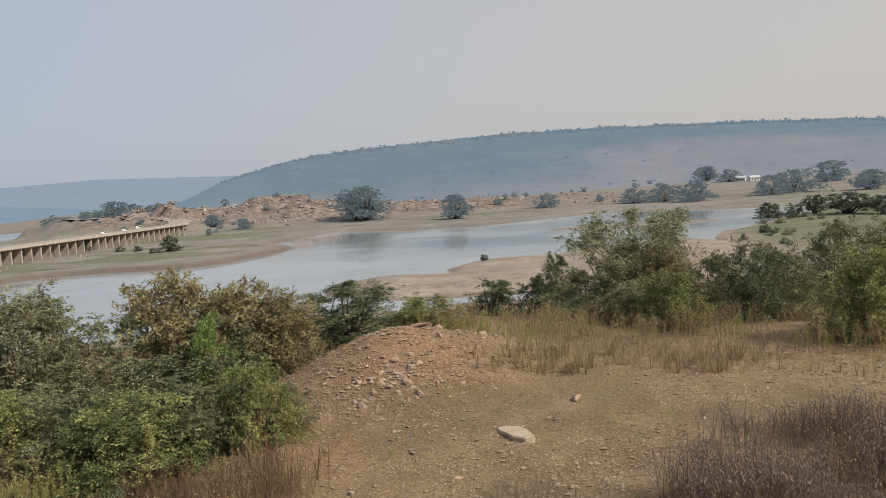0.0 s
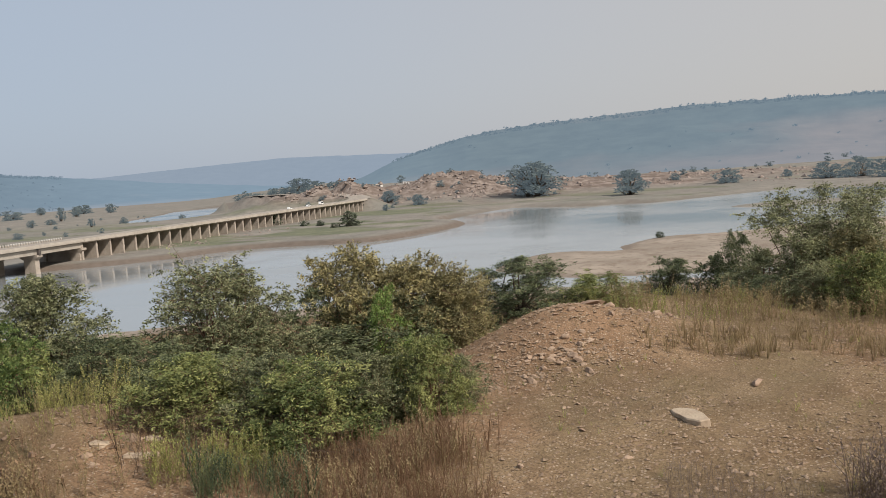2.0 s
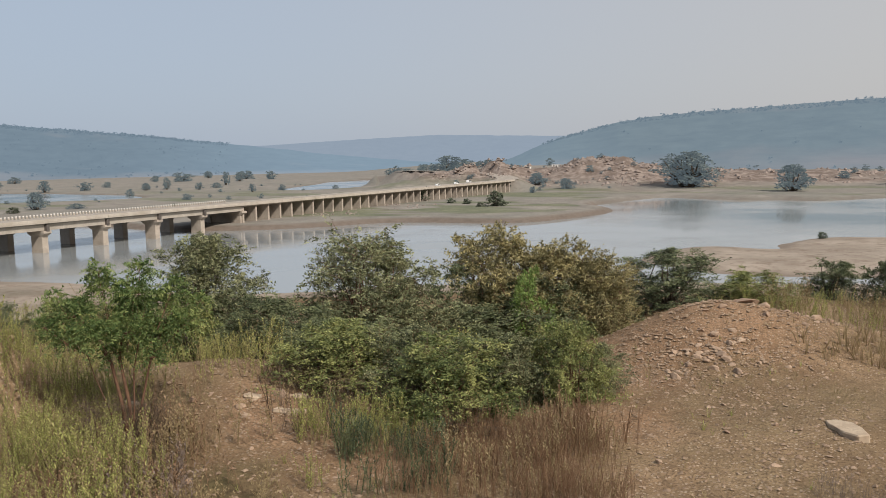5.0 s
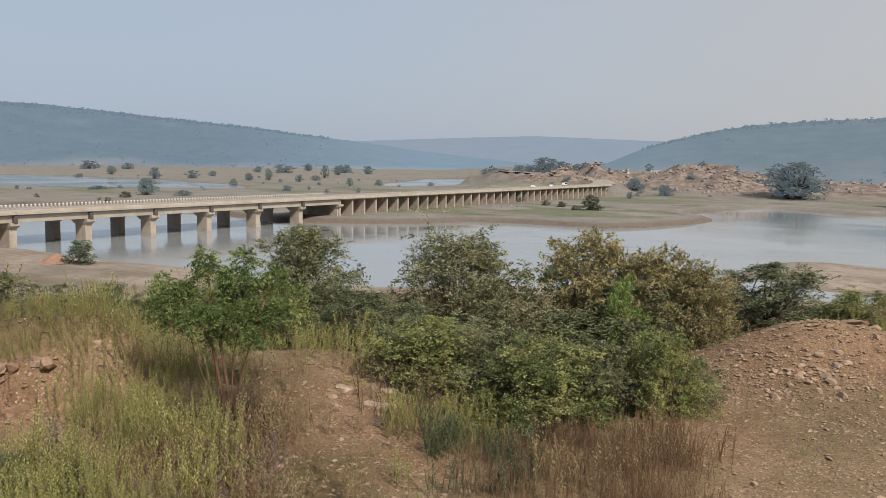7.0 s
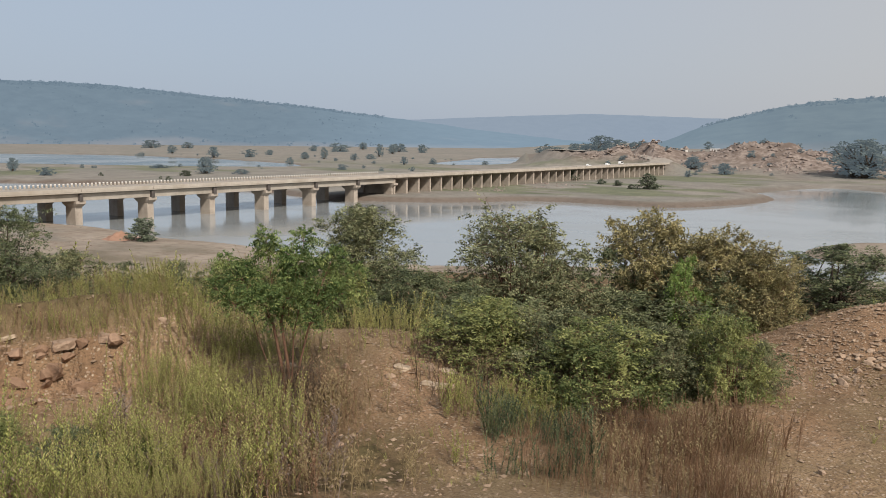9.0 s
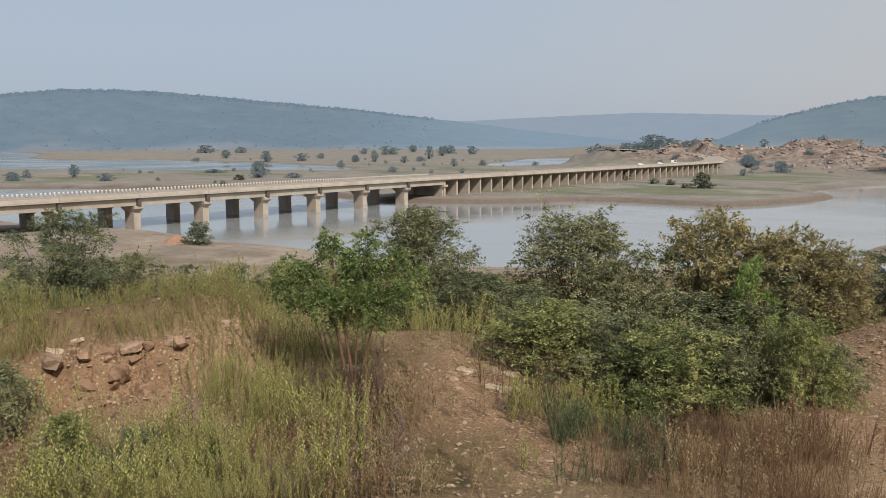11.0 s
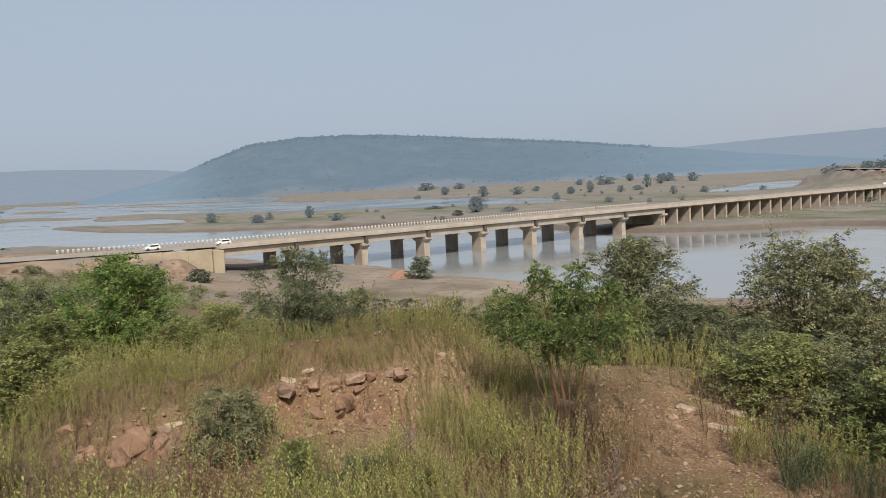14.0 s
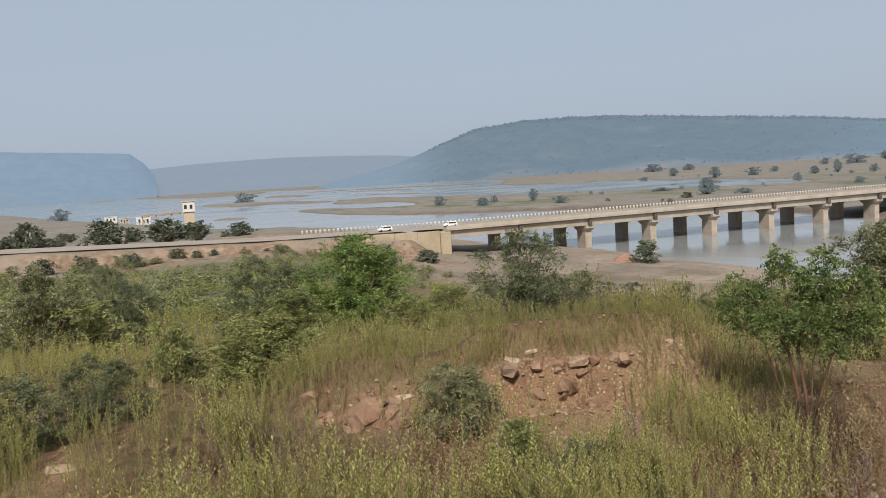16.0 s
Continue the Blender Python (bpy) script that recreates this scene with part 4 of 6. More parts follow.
SHRUBS_RIGHT = [
    ("round", 0.9, 25.0, 1.2, 1.65, "rounded blue-green bush below the crest"),
    ("dark", -2.1, 25.0, 1.25, 1.15, "rounded green bush below the crest"),
    ("round", -3.6, 29.0, 2.55, 1.25, "small dark round-topped tree below the crest"),
    ("olive", -5.0, 23.0, 1.2, 1.6, "olive bush at the edge of the dirt"),
    ("droop", -9.4, 24.0, 2.65, 2.9, "tall dusty olive tree-like bush with drooping crown"),
    ("olive", -7.4, 22.0, 1.55, 1.7, "grey-green bush under the taller one"),
    ("brown", -10.4, 22.4, 1.6, 1.8, "olive-brown bush under the taller one"),
    ("bright", -11.0, 19.2, 1.3, 1.4, "yellow-green bush with loose twigs"),
    ("olive", -8.4, 19.8, 0.95, 1.3, "low olive bush in dry grass"),
    ("olive", -13.6, 22.5, 1.45, 1.6, "olive bush in the row of bushes"),
    ("dark", -16.0, 20.8, 1.75, 1.35, "dark bush with a bare foot over dry grass"),
    ("olive", -17.6, 22.0, 1.6, 1.5, "grey-brown bush in the row of bushes"),
    ("olive", -20.7, 28.0, 3.05, 2.3, "tall dusty olive bush behind the row"),
    ("olive", -18.6, 27.0, 1.7, 1.8, "brownish olive bush in a row of bushes"),
    ("bright", -22.7, 18.0, 1.8, 1.6, "light yellow-green bush in dry grass"),
    ("bright", -25.2, 19.0, 1.8, 2.2, "light green bush in dry grass"),
    ("olive", -25.0, 25.0, 2.4, 2.6, "dark green bush behind lighter ones"),
    ("sparse", -5.2, 20.4, 0.6, 1.1, "low twiggy bush in dry grass"),
]
SHRUBS_LEFT = [
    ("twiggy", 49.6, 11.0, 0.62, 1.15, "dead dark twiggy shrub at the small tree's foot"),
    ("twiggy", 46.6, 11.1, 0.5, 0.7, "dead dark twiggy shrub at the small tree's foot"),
    # dark shrubs added under the bushes to put shade there by colour
    ("twiggy", 36.2, 12.3, 0.5, 1.0, "dark dry shrub deepening the shade of leafy ones"),
    ("twiggy", 33.4, 11.9, 0.45, 1.0, "dark dry shrub deepening the shade of leafy ones"),
    ("twiggy", 29.6, 11.2, 0.45, 0.9, "dark dry shrub deepening the shade of leafy ones"),
    ("twiggy", 25.5, 10.4, 0.4, 1.3, "dark dry stalks deepening the shade under the front thicket"),
    ("bright", 80.2, 19.5, 1.2, 1.7, "feathery green bush among tall weeds"),
    ("bright", 88.1, 15.6, 1.0, 0.8, "small dark green shrub above the weeds"),
    ("bright", 72.4, 19.0, 0.8, 1.3, "feathery pale bush among tall weeds"),
    ("olive", 60.5, 20.0, 1.1, 1.7, "low bush among tall weeds"),
    ("bright", 50.5, 19.5, 0.9, 1.5, "feathery pale shrub above the weeds"),
    ("green_round", 75.5, 22.0, 2.4, 2.35, "bright green leafy bush on the weedy slope"),
    ("sparse", 64.6, 18.5, 2.15, 2.1, "sparse thorny acacia with layered twigs"),
    ("dark", 64.5, 18.3, 1.2, 1.1, "dark green bush at the acacia's foot"),
    ("dark", 74.0, 21.9, 1.3, 1.1, "dark green bush beside a brighter one"),
    ("dark", 81.6, 24.0, 2.2, 2.1, "grey-green bush on the weedy slope"),
    ("bright", 82.6, 14.5, 1.15, 1.7, "pale drooping acacia bush among tall weeds"),
    ("bright", 82.0, 14.9, 1.0, 1.6, "leafy green bush among tall weeds"),
    ("dark", 97.6, 12.5, 1.05, 1.3, "dark green bush beside a red gully"),
    ("olive", 70.2, 11.2, 0.95, 0.9, "loose green shrub growing over ledge stones"),
    ("dark", 69.5, 11.35, 0.7, 0.8, "dusty shrub growing over ledge stones"),
    ("bright", 66.1, 9.4, 0.75, 0.7, "small leafy green shrub among weeds"),
    ("bright", 57.6, 8.7, 0.45, 0.5, "small leafy green shrub among weeds"),
    ("dark", 61.5, 9.2, 0.6, 0.65, "small green shrub among dry stalks"),
    ("dark", 92.4, 13.3, 0.95, 1.05, "small dark shrub among weeds"),
    ("dark", 87.9, 16.6, 0.7, 0.85, "small dark shrub among weeds"),
    ("sparse", 54.3, 19.0, 0.9, 0.9, "thin thorny sapling above the weeds"),
    ("sparse", 57.4, 20.0, 0.8, 0.9, "thin thorny sapling above the weeds"),
    ("bright", 69.6, 21.0, 1.0, 1.3, "feathery pale green shrub in weeds"),
    ("sparse", 91.2, 34.0, 2.9, 1.5, "grey-green bush on the scrubby slope"),
    ("olive", 95.5, 26.0, 2.5, 2.1, "green bush on the scrubby slope"),
    ("dark", 90.1, 30.0, 2.2, 1.5, "green bush on the scrubby slope"),
]
for row in SHRUBS + SHRUBS_RIGHT + SHRUBS_LEFT:
    kind, az, r, h, w, lab = row
    shrub(kind, az, r, h, w, lab, group="bushes on the hill")

# ---- weeds and grass, too many to count ----
def strip(p0, p1, w0, w1, side):
    return [p0 - side * w0, p0 + side * w0, p1 + side * w1, p1 - side * w1]


def stalk_template(rng, leaves, leaf_len, leaf_w, branch=0, start=0.15, up=0.8, thick=0.004):
    """One upright weed of unit height: crossed stem strips, leaves up the stem, side twigs."""
    quads = []
    lean = rng.normal(size=2) * 0.07

    def stem(a, b, w):
        for side in (Vector((1, 0, 0)), Vector((0, 1, 0))):
            quads.append(strip(a, b, w, w * 0.4, side))
    top = Vector((lean[0], lean[1], 1))
    stem(Vector((0, 0, 0)), top, thick)
    axes = [(Vector((0, 0, 0)), top, leaves)]
    for _ in range(branch):
        t = rng.uniform(0.3, 0.7)
        a = rng.uniform(0, 6.28)
        p0 = top * t
        p1 = p0 + Vector((math.cos(a) * 0.2, math.sin(a) * 0.2, rng.uniform(0.2, 0.35)))
        stem(p0, p1, thick * 0.7)
        axes.append((p0, p1, max(3, leaves // 3)))
    for p0, p1, n in axes:
        for k in range(n):
            t = start + (1 - start) * (k + rng.random()) / n
            a = 2.4 * k + rng.uniform(-0.5, 0.5)
            d = Vector((math.cos(a), math.sin(a), up + rng.normal() * 0.25)).normalized()
            s = Vector((-math.sin(a), math.cos(a), 0))
            ln = leaf_len * rng.uniform(0.6, 1.2) * (1.15 - 0.6 * t)
            root = p0.lerp(p1, t)
            mid = root + d * ln * 0.5
            quads.append([root, mid + s * leaf_w * 0.5, root + d * ln - Vector((0, 0, ln * 0.15)), mid - s * leaf_w * 0.5])
    return np.array([[tuple(p) for p in q] for q in quads]), 2 * (1 + branch)


def tuft_template(rng, blades, width=0.011, fan=0.5):
    quads = []
    for _ in range(blades):
        a = rng.uniform(0, 6.28)
        d = Vector((math.cos(a), math.sin(a), 0))
        s = Vector((-math.sin(a), math.cos(a), 0))
        root = d * rng.uniform(0, 0.06)
        h, f = rng.uniform(0.55, 1.0), rng.uniform(0.05, fan)
        mid, tip = root + d * f * 0.35 + Vector((0, 0, h * 0.6)), root + d * f + Vector((0, 0, h))
        quads.append(strip(root, mid, width, width * 0.7, s))
        quads.append(strip(mid, tip, width * 0.7, width * 0.1, s))
    return np.array([[tuple(p) for p in q] for q in quads]), 0


def scatter(name, templates, x, y, height, mat, label, category, seed, wide=1.0, sink=0.02):
    rng = np.random.default_rng(seed)
    z = land(x, y)[0] - sink
    out, bark = [], []
    pick = rng.integers(0, len(templates), len(x))
    for k, (tq, stems) in enumerate(templates):
        i = np.nonzero(pick == k)[0]
        a = rng.uniform(0, 2 * math.pi, len(i))
        c, s, h = np.cos(a)[:, None, None], np.sin(a)[:, None, None], height[i][:, None, None]
        lx, ly = rng.normal(size=(2, len(i), 1, 1)) * 0.17
        px, py, pz = tq[..., 0][None], tq[..., 1][None], tq[..., 2][None]
        vx = (px * c - py * s) * h * wide + pz * h * lx + x[i][:, None, None]
        vy = (px * s + py * c) * h * wide + pz * h * ly + y[i][:, None, None]
        bark.append(np.tile(np.arange(len(tq)) < stems, len(i)))
        out.append(np.stack([vx, vy, pz * h + z[i][:, None, None]], -1).reshape(-1, 3))
    v = np.concatenate(out)
    me = mesh_from(name, v, np.arange(len(v)).reshape(-1, 4), [mat, "weed_stem" if mat == "weed_green" else mat])
    me.polygons.foreach_set("material_index", np.concatenate(bark).astype(np.int32))
    return thing(name, None, me, label, category, kind="stuff")


def patch(rng, n, az0, az1, r0, r1, keep=None):
    az = rng.uniform(az0, az1, n)
    r = np.sqrt(rng.uniform(r0 * r0, r1 * r1, n))
    x, y = -np.sin(np.radians(az)) * r, np.cos(np.radians(az)) * r
    if keep is not None:
        k = rng.random(n) < keep(az, r, x, y)
        x, y = x[k], y[k]
    return x, y


def clumped(scale, seed, lo=-0.12, hi=0.12):
    return lambda az, r, x, y: step(lo, hi, fbm(x / scale, y / scale, 3, seed))


def build_weeds():
    rng = np.random.default_rng(7)
    green = [stalk_template(rng, 36, 0.10, 0.030, branch=b, start=0.12, up=1.5, thick=0.0065) for b in (0, 0, 1, 1, 2)]
    fine = [stalk_template(rng, 50, 0.074, 0.020, branch=b, start=0.1, up=1.4, thick=0.0055) for b in (0, 0, 1, 1, 2)]
    dry = [stalk_template(rng, 18, 0.10, 0.034, branch=b, start=0.2, up=1.0, thick=0.007) for b in (1, 2, 3)]
    thin = [stalk_template(rng, 12, 0.085, 0.026, branch=3, start=0.25, up=1.3, thick=0.007) for _ in range(4)]
    reed = [stalk_template(rng, 14, 0.07, 0.022, branch=b, start=0.3, up=2.4, thick=0.009) for b in (0, 1, 1, 2)]
    tuft = [tuft_template(rng, 9), tuft_template(rng, 12), tuft_template(rng, 7, fan=0.7)]

    def bare(az, r):
        ledge = np.exp(-((az - 63) / 5) ** 2 - ((r - 11.9) / 0.45) ** 2) + 0.7 * np.exp(-((az - 75) / 3) ** 2 - ((r - 11.5) / 0.4) ** 2)
        path_ = np.exp(-((az - 40) / 4.5) ** 2 - ((r - 11.2) / 2.2) ** 2)
        foot = np.exp(-((az - 46.5) / 2.2) ** 2 - ((r - 10.7) / 0.7) ** 2)
        gully = np.exp(-((az - 95.3) / 1.5) ** 2 - ((r - 11.6) / 1.9) ** 2)
        return np.clip(1 - 1.1 * gully - 0.95 * ledge - 1.1 * path_ - 0.8 * foot, 0, 1)

    def low_by_ledge(az, r):
        return 1 - 0.9 * step(56, 60, az) * step(81, 78, az) * step(9.9, 10.5, r) * step(12.3, 12.0, r)

    def heights(n, lo, hi):
        return rng.uniform(lo, hi, n) * rng.uniform(0.75, 1.1, n)

    def sow(name, tmpl, n, region, h, mat, label, category, keep=None, wide=1.0):
        x, y = patch(rng, n, *region, keep)
        scatter(name, tmpl, x, y, heights(len(x), *h) * np.clip(1 + 1.5 * fbm(x / 0.8, y / 0.8, 3, 91), 0.55, 1.4), mat, label, category, int(rng.integers(1e6)), wide)

    mix = lambda az, r, x, y: bare(az, r) * (0.22 + 0.78 * step(-0.1, 0.08, fbm(x / 1.3, y / 1.3, 3, 51)))
    sow("weeds", fine, 7400, (44, 106, 7.2, 12.1), (0.45, 0.9), "weed_green", "tall yellow-green leafy weeds on the slope", "weeds", lambda az, r, x, y: bare(az, r) * low_by_ledge(az, r) * step(44, 52, az) * (0.1 + 0.9 * step(-0.08, 0.05, fbm(x / 1.1, y / 1.1, 3, 51) + 0.12 * np.exp(-((az - 55) / 6) ** 2))))
    sow("weeds", green, 6000, (40, 106, 12.3, 22), (0.34, 0.6), "weed_green", "tall yellow-green leafy weeds behind the stony ledge", "weeds", lambda az, r, x, y: mix(az, r, x, y) * step(40, 47, az + 2 * fbm(x, y, 2, 64)))
    sow("weeds", green, 3000, (58, 110, 22, 46), (0.6, 1.1), "weed_green", "green weeds over the far slope", "weeds", clumped(5, 52, -0.2, 0.1), 1.5)
    sow("weeds", fine, 1500, (50, 84, 12.25, 13.8), (0.28, 0.48), "weed_green", "yellow-green weeds along the top of the ledge", "weeds", lambda az, r, x, y: step(50, 56, az) * (0.4 + 0.6 * step(-0.15, 0.05, fbm(x / 0.9, y / 0.9, 3, 68))))
    sow("dry_weeds", dry, 1500, (46, 96, 7.3, 10.6), (0.2, 0.45), "weed_red", "reddish-brown dry stalks under green weeds", "weeds", lambda az, r, x, y: bare(az, r) * (0.25 + 0.75 * step(0.02, -0.1, fbm(x / 1.1, y / 1.1, 3, 51))))
    sow("dry_weeds", dry, 1000, (44, 100, 7.4, 11.4), (0.35, 0.65), "weed_purple", "pinkish-brown dry stalks among green weeds", "weeds", lambda az, r, x, y: bare(az, r) * low_by_ledge(az, r) * step(-0.02, 0.12, fbm(x / 0.9, y / 0.9, 3, 69)))
    sow("dry_weeds", dry, 2200, (42, 104, 7.4, 12.8), (0.2, 0.55), "weed_dry", "dry straw-coloured weeds among green ones", "weeds", lambda az, r, x, y: mix(az, r, x, y) * low_by_ledge(az, r))
    sow("dry_weeds", dry, 420, (40, 57, 8.4, 11.8), (0.3, 0.6), "weed_red", "dry brown seed stalks under the small tree", "weeds", lambda az, r, x, y: step(40, 46.5, az) * step(57, 49, az) * (0.4 + 0.6 * step(-0.1, 0.1, fbm(x / 0.6, y / 0.6, 2, 65))))
    sow("dry_weeds", dry, 1500, (38, 106, 12.4, 24), (0.35, 0.7), "weed_dry", "dry straw-coloured weeds behind the ledge", "weeds", clumped(2.2, 53, 0.0, 0.15))
    sow("dry_weeds", dry, 450, (50, 82, 12.4, 15), (0.2, 0.5), "weed_dry", "dry straw-coloured weeds over the stony ledge", "weeds", clumped(0.9, 66))
    sow("dry_weeds", dry, 260, (50, 80, 11.0, 13), (0.2, 0.45), "weed_red", "dry brown weeds over the stony ledge", "weeds", clumped(0.8, 67))
    sow("dry_grass", thin, 900, (-30, -9.5, 7.6, 11.8), (0.2, 0.5), "weed_dry", "straw stalks mixed into the purple-brown thicket", "grass", lambda az, r, x, y: step(-9, -17, az + 1.5 * (r - 9.5)))
    sow("dry_grass", dry, 600, (14, 31, 7.8, 10.4), (0.22, 0.45), "weed_dry", "straw-brown dry grass below the shrubs", "grass", lambda az, r, x, y: step(13.5, 17.5, az + 6 * fbm(x / 0.6, y / 0.6, 2, 95)) * step(32, 26, az + 9 * fbm(x / 0.6, y / 0.6, 2, 96)) * (0.35 + 0.65 * step(-0.1, 0.1, fbm(x / 0.7, y / 0.7, 3, 92))))
    sow("dry_grass", reed, 3000, (13, 33, 7.8, 10.4), (0.22, 0.48), "weed_red", "reddish-brown dry grass below the shrubs", "grass", lambda az, r, x, y: (0.35 + 0.65 * step(-0.06, 0.1, fbm(x / 0.9, y / 0.9, 3, 54))) * step(13.5, 17.5, az + 6 * fbm(x / 0.6, y / 0.6, 2, 95)) * step(32, 26, az + 9 * fbm(x / 0.6, y / 0.6, 2, 96)))
    sow("dry_grass", dry, 900, (12, 44, 9.5, 17), (0.25, 0.5), "weed_dry", "straw-coloured weeds between the shrubs", "grass", clumped(1.4, 55))
    sow("weeds", green, 800, (24, 43, 12.4, 16), (0.4, 0.75), "weed_green", "green weeds along the foot of the bushes", "weeds", clumped(1.4, 56, -0.2, 0.05))
    sow("weeds", green, 800, (27, 37, 8.6, 10.9), (0.25, 0.5), "weed_green", "dusty green weeds in front of the bushes", "weeds", clumped(0.7, 74, 0.0, 0.12))
    # dark stalks added to deepen the shade beneath the bushes
    sow("dry_weeds", reed, 700, (24, 39, 10.6, 13.0), (0.25, 0.5), "twig_dark", "dark dead stalks deepening the shade of the bushes", "weeds", clumped(0.8, 97, -0.12, 0.08))
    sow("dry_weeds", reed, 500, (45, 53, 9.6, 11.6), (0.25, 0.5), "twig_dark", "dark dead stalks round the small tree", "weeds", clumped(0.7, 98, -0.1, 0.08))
    sow("weeds", green, 750, (26.5, 34, 8.4, 10.4), (0.25, 0.5), "leaf_dark", "dark dusty green weeds before the thicket", "weeds", clumped(0.7, 99, -0.12, 0.08))
    sow("dry_weeds", dry, 500, (39, 48, 7.8, 10.4), (0.25, 0.5), "weed_dry", "straw-coloured weeds beside the path", "weeds", clumped(0.8, 75, -0.02, 0.12))
    sow("dry_grass", thin, 4200, (-30, -9.5, 7.6, 11.8), (0.28, 0.58), "weed_purple", "purple-brown dry grass thicket on bare dirt", "grass",
        lambda az, r, x, y: step(-9.5, -17, az + 1.5 * (r - 9.5)) * (0.4 + 0.6 * step(-0.1, 0.1, fbm(x / 0.8, y / 0.8, 3, 57))))
    sow("dry_grass", thin, 420, (-9, 3, 7.7, 9.2), (0.12, 0.28), "weed_purple", "low grey-brown dry grass on bare dirt", "grass", clumped(0.7, 58))
    sow("grass_tufts", tuft, 5200, (-28, 44, 7.8, 18), (0.05, 0.14), "weed_dry", "short dry grass tufts over stony dirt", "grass", clumped(1.5, 59, -0.05, 0.2), 1.4)
    sow("grass_tufts", tuft, 1500, (-28, 48, 7.8, 18), (0.06, 0.16), "weed_green", "short green grass tufts over stony dirt", "grass", clumped(1.2, 60, 0.02, 0.22), 1.3)
    sow("tall_grass", dry, 1500, (-28, 7, 15.8, 20.0), (0.3, 0.6), "weed_dry", "straw-coloured dry stalks along the edge of the dirt", "grass", clumped(1.3, 93, -0.12, 0.1))
    sow("tall_grass", tuft, 3600, (-28, 8, 14.5, 21.5), (0.2, 0.45), "weed_dry", "straw-yellow tall grass along the edge of the dirt", "grass", clumped(1.7, 61, -0.05, 0.15))
    sow("tall_grass", green, 1700, (-28, 9, 16.5, 22.5), (0.22, 0.45), "weed_green", "green weeds along the edge of the dirt", "weeds", clumped(1.6, 62))
    sow("grass_tufts", tuft, 6500, (48, 112, 36, 190), (0.4, 1.2), "weed_green", "green undergrowth down the far slope", "grass", lambda az, r, x, y: step(60, 78, az) * step(-0.2, 0.1, fbm(x / 14, y / 14, 3, 63)), 3.0)


build_weeds()


# ---- stones ----
def stone_mesh(seed, flat=0.7, mat="stone"):
    rng = np.random.default_rng(seed)
    bm = bmesh.new()
    for p in rng.normal(size=(15, 3)):
        p = p / np.linalg.norm(p) * rng.uniform(0.75, 1.0)
        bm.verts.new((p[0] * 0.5, p[1] * 0.5 * rng.uniform(0.7, 1), p[2] * 0.5 * flat))
    if flat < 0.5:
        bm.clear()
        for sx in (-1, 1):
            for sy in (-1, 1):
                for sz in (-1, 1):
                    q = rng.uniform(0.6, 1.0, 3)
                    bm.verts.new((sx * 0.5 * q[0], sy * 0.42 * q[1], sz * 0.5 * flat * q[2]))
        for q in rng.uniform(-1, 1, (7, 3)):
            bm.verts.new((q[0] * 0.5, q[1] * 0.48, q[2] * 0.56 * flat))
        bm.verts.new((rng.uniform(0.35, 0.6), rng.uniform(-0.2, 0.2), 0))
        bm.verts.new((rng.uniform(-0.6, -0.35), rng.uniform(-0.2, 0.2), 0))
    bmesh.ops.convex_hull(bm, input=bm.verts[:])
    for v in [v for v in bm.verts if not v.link_faces]:
        bm.verts.remove(v)
    return bm_mesh("rock", bm, mat, 0.02)


ROCKS = [stone_mesh(i, 0.55 + 0.07 * (i % 5)) for i in range(9)]


def slab_mesh(seed, thick, mat):
    """An irregular split slab: broken outline, uneven top, chamfered rim."""
    rng = np.random.default_rng(seed)
    n = 9
    bm = bmesh.new()
    rings = []
    for z, k in ((-0.5, 0.92), (0.15, 1.0), (0.5, 0.86)):
        ring = []
        for i in range(n):
            a = 2 * math.pi * (i + 0.35 * rng.uniform(-1, 1)) / n
            q = 0.5 * k * (0.72 + 0.28 * math.cos(2 * a + seed)) * rng.uniform(0.86, 1.1)
            ring.append(bm.verts.new((math.cos(a) * q, math.sin(a) * q, thick * (z + rng.uniform(-0.12, 0.12)))))
        rings.append(ring)
    top = bm.verts.new((0, 0, thick * 0.52))
    for r0, r1 in zip(rings, rings[1:]):
        for i in range(n):
            j = (i + 1) % n
            bm.faces.new((r0[i], r0[j], r1[j], r1[i]))
    for i in range(n):
        bm.faces.new((rings[2][i], rings[2][(i + 1) % n], top))
    bm.faces.new(rings[0][::-1])
    return bm_mesh("slab", bm, mat)


LEDGE = [slab_mesh(60 + i, 0.3, "worn_ledge_rock") for i in range(4)]
BLOCKS = [stone_mesh(30 + i, 0.75, "ledge_rock") for i in range(4)]
SLABS = [slab_mesh(40 + i, 0.2, "pale_stone") for i in range(3)]


def rock(mesh, az, r, size, label, name="rock", group="", wide=1.0, lift=0.07, turn=None):
    x, y = spread(az, r)
    turn = random.uniform(0, 360) if turn is None else turn
    tilt = random.uniform(-14, 14)
    return thing(name, pose(x, y, level(x, y) + size * lift, tilt, random.uniform(-12, 12), turn) @ Matrix.Diagonal((size * wide, size, size, 1)), mesh, label, "rock", group)


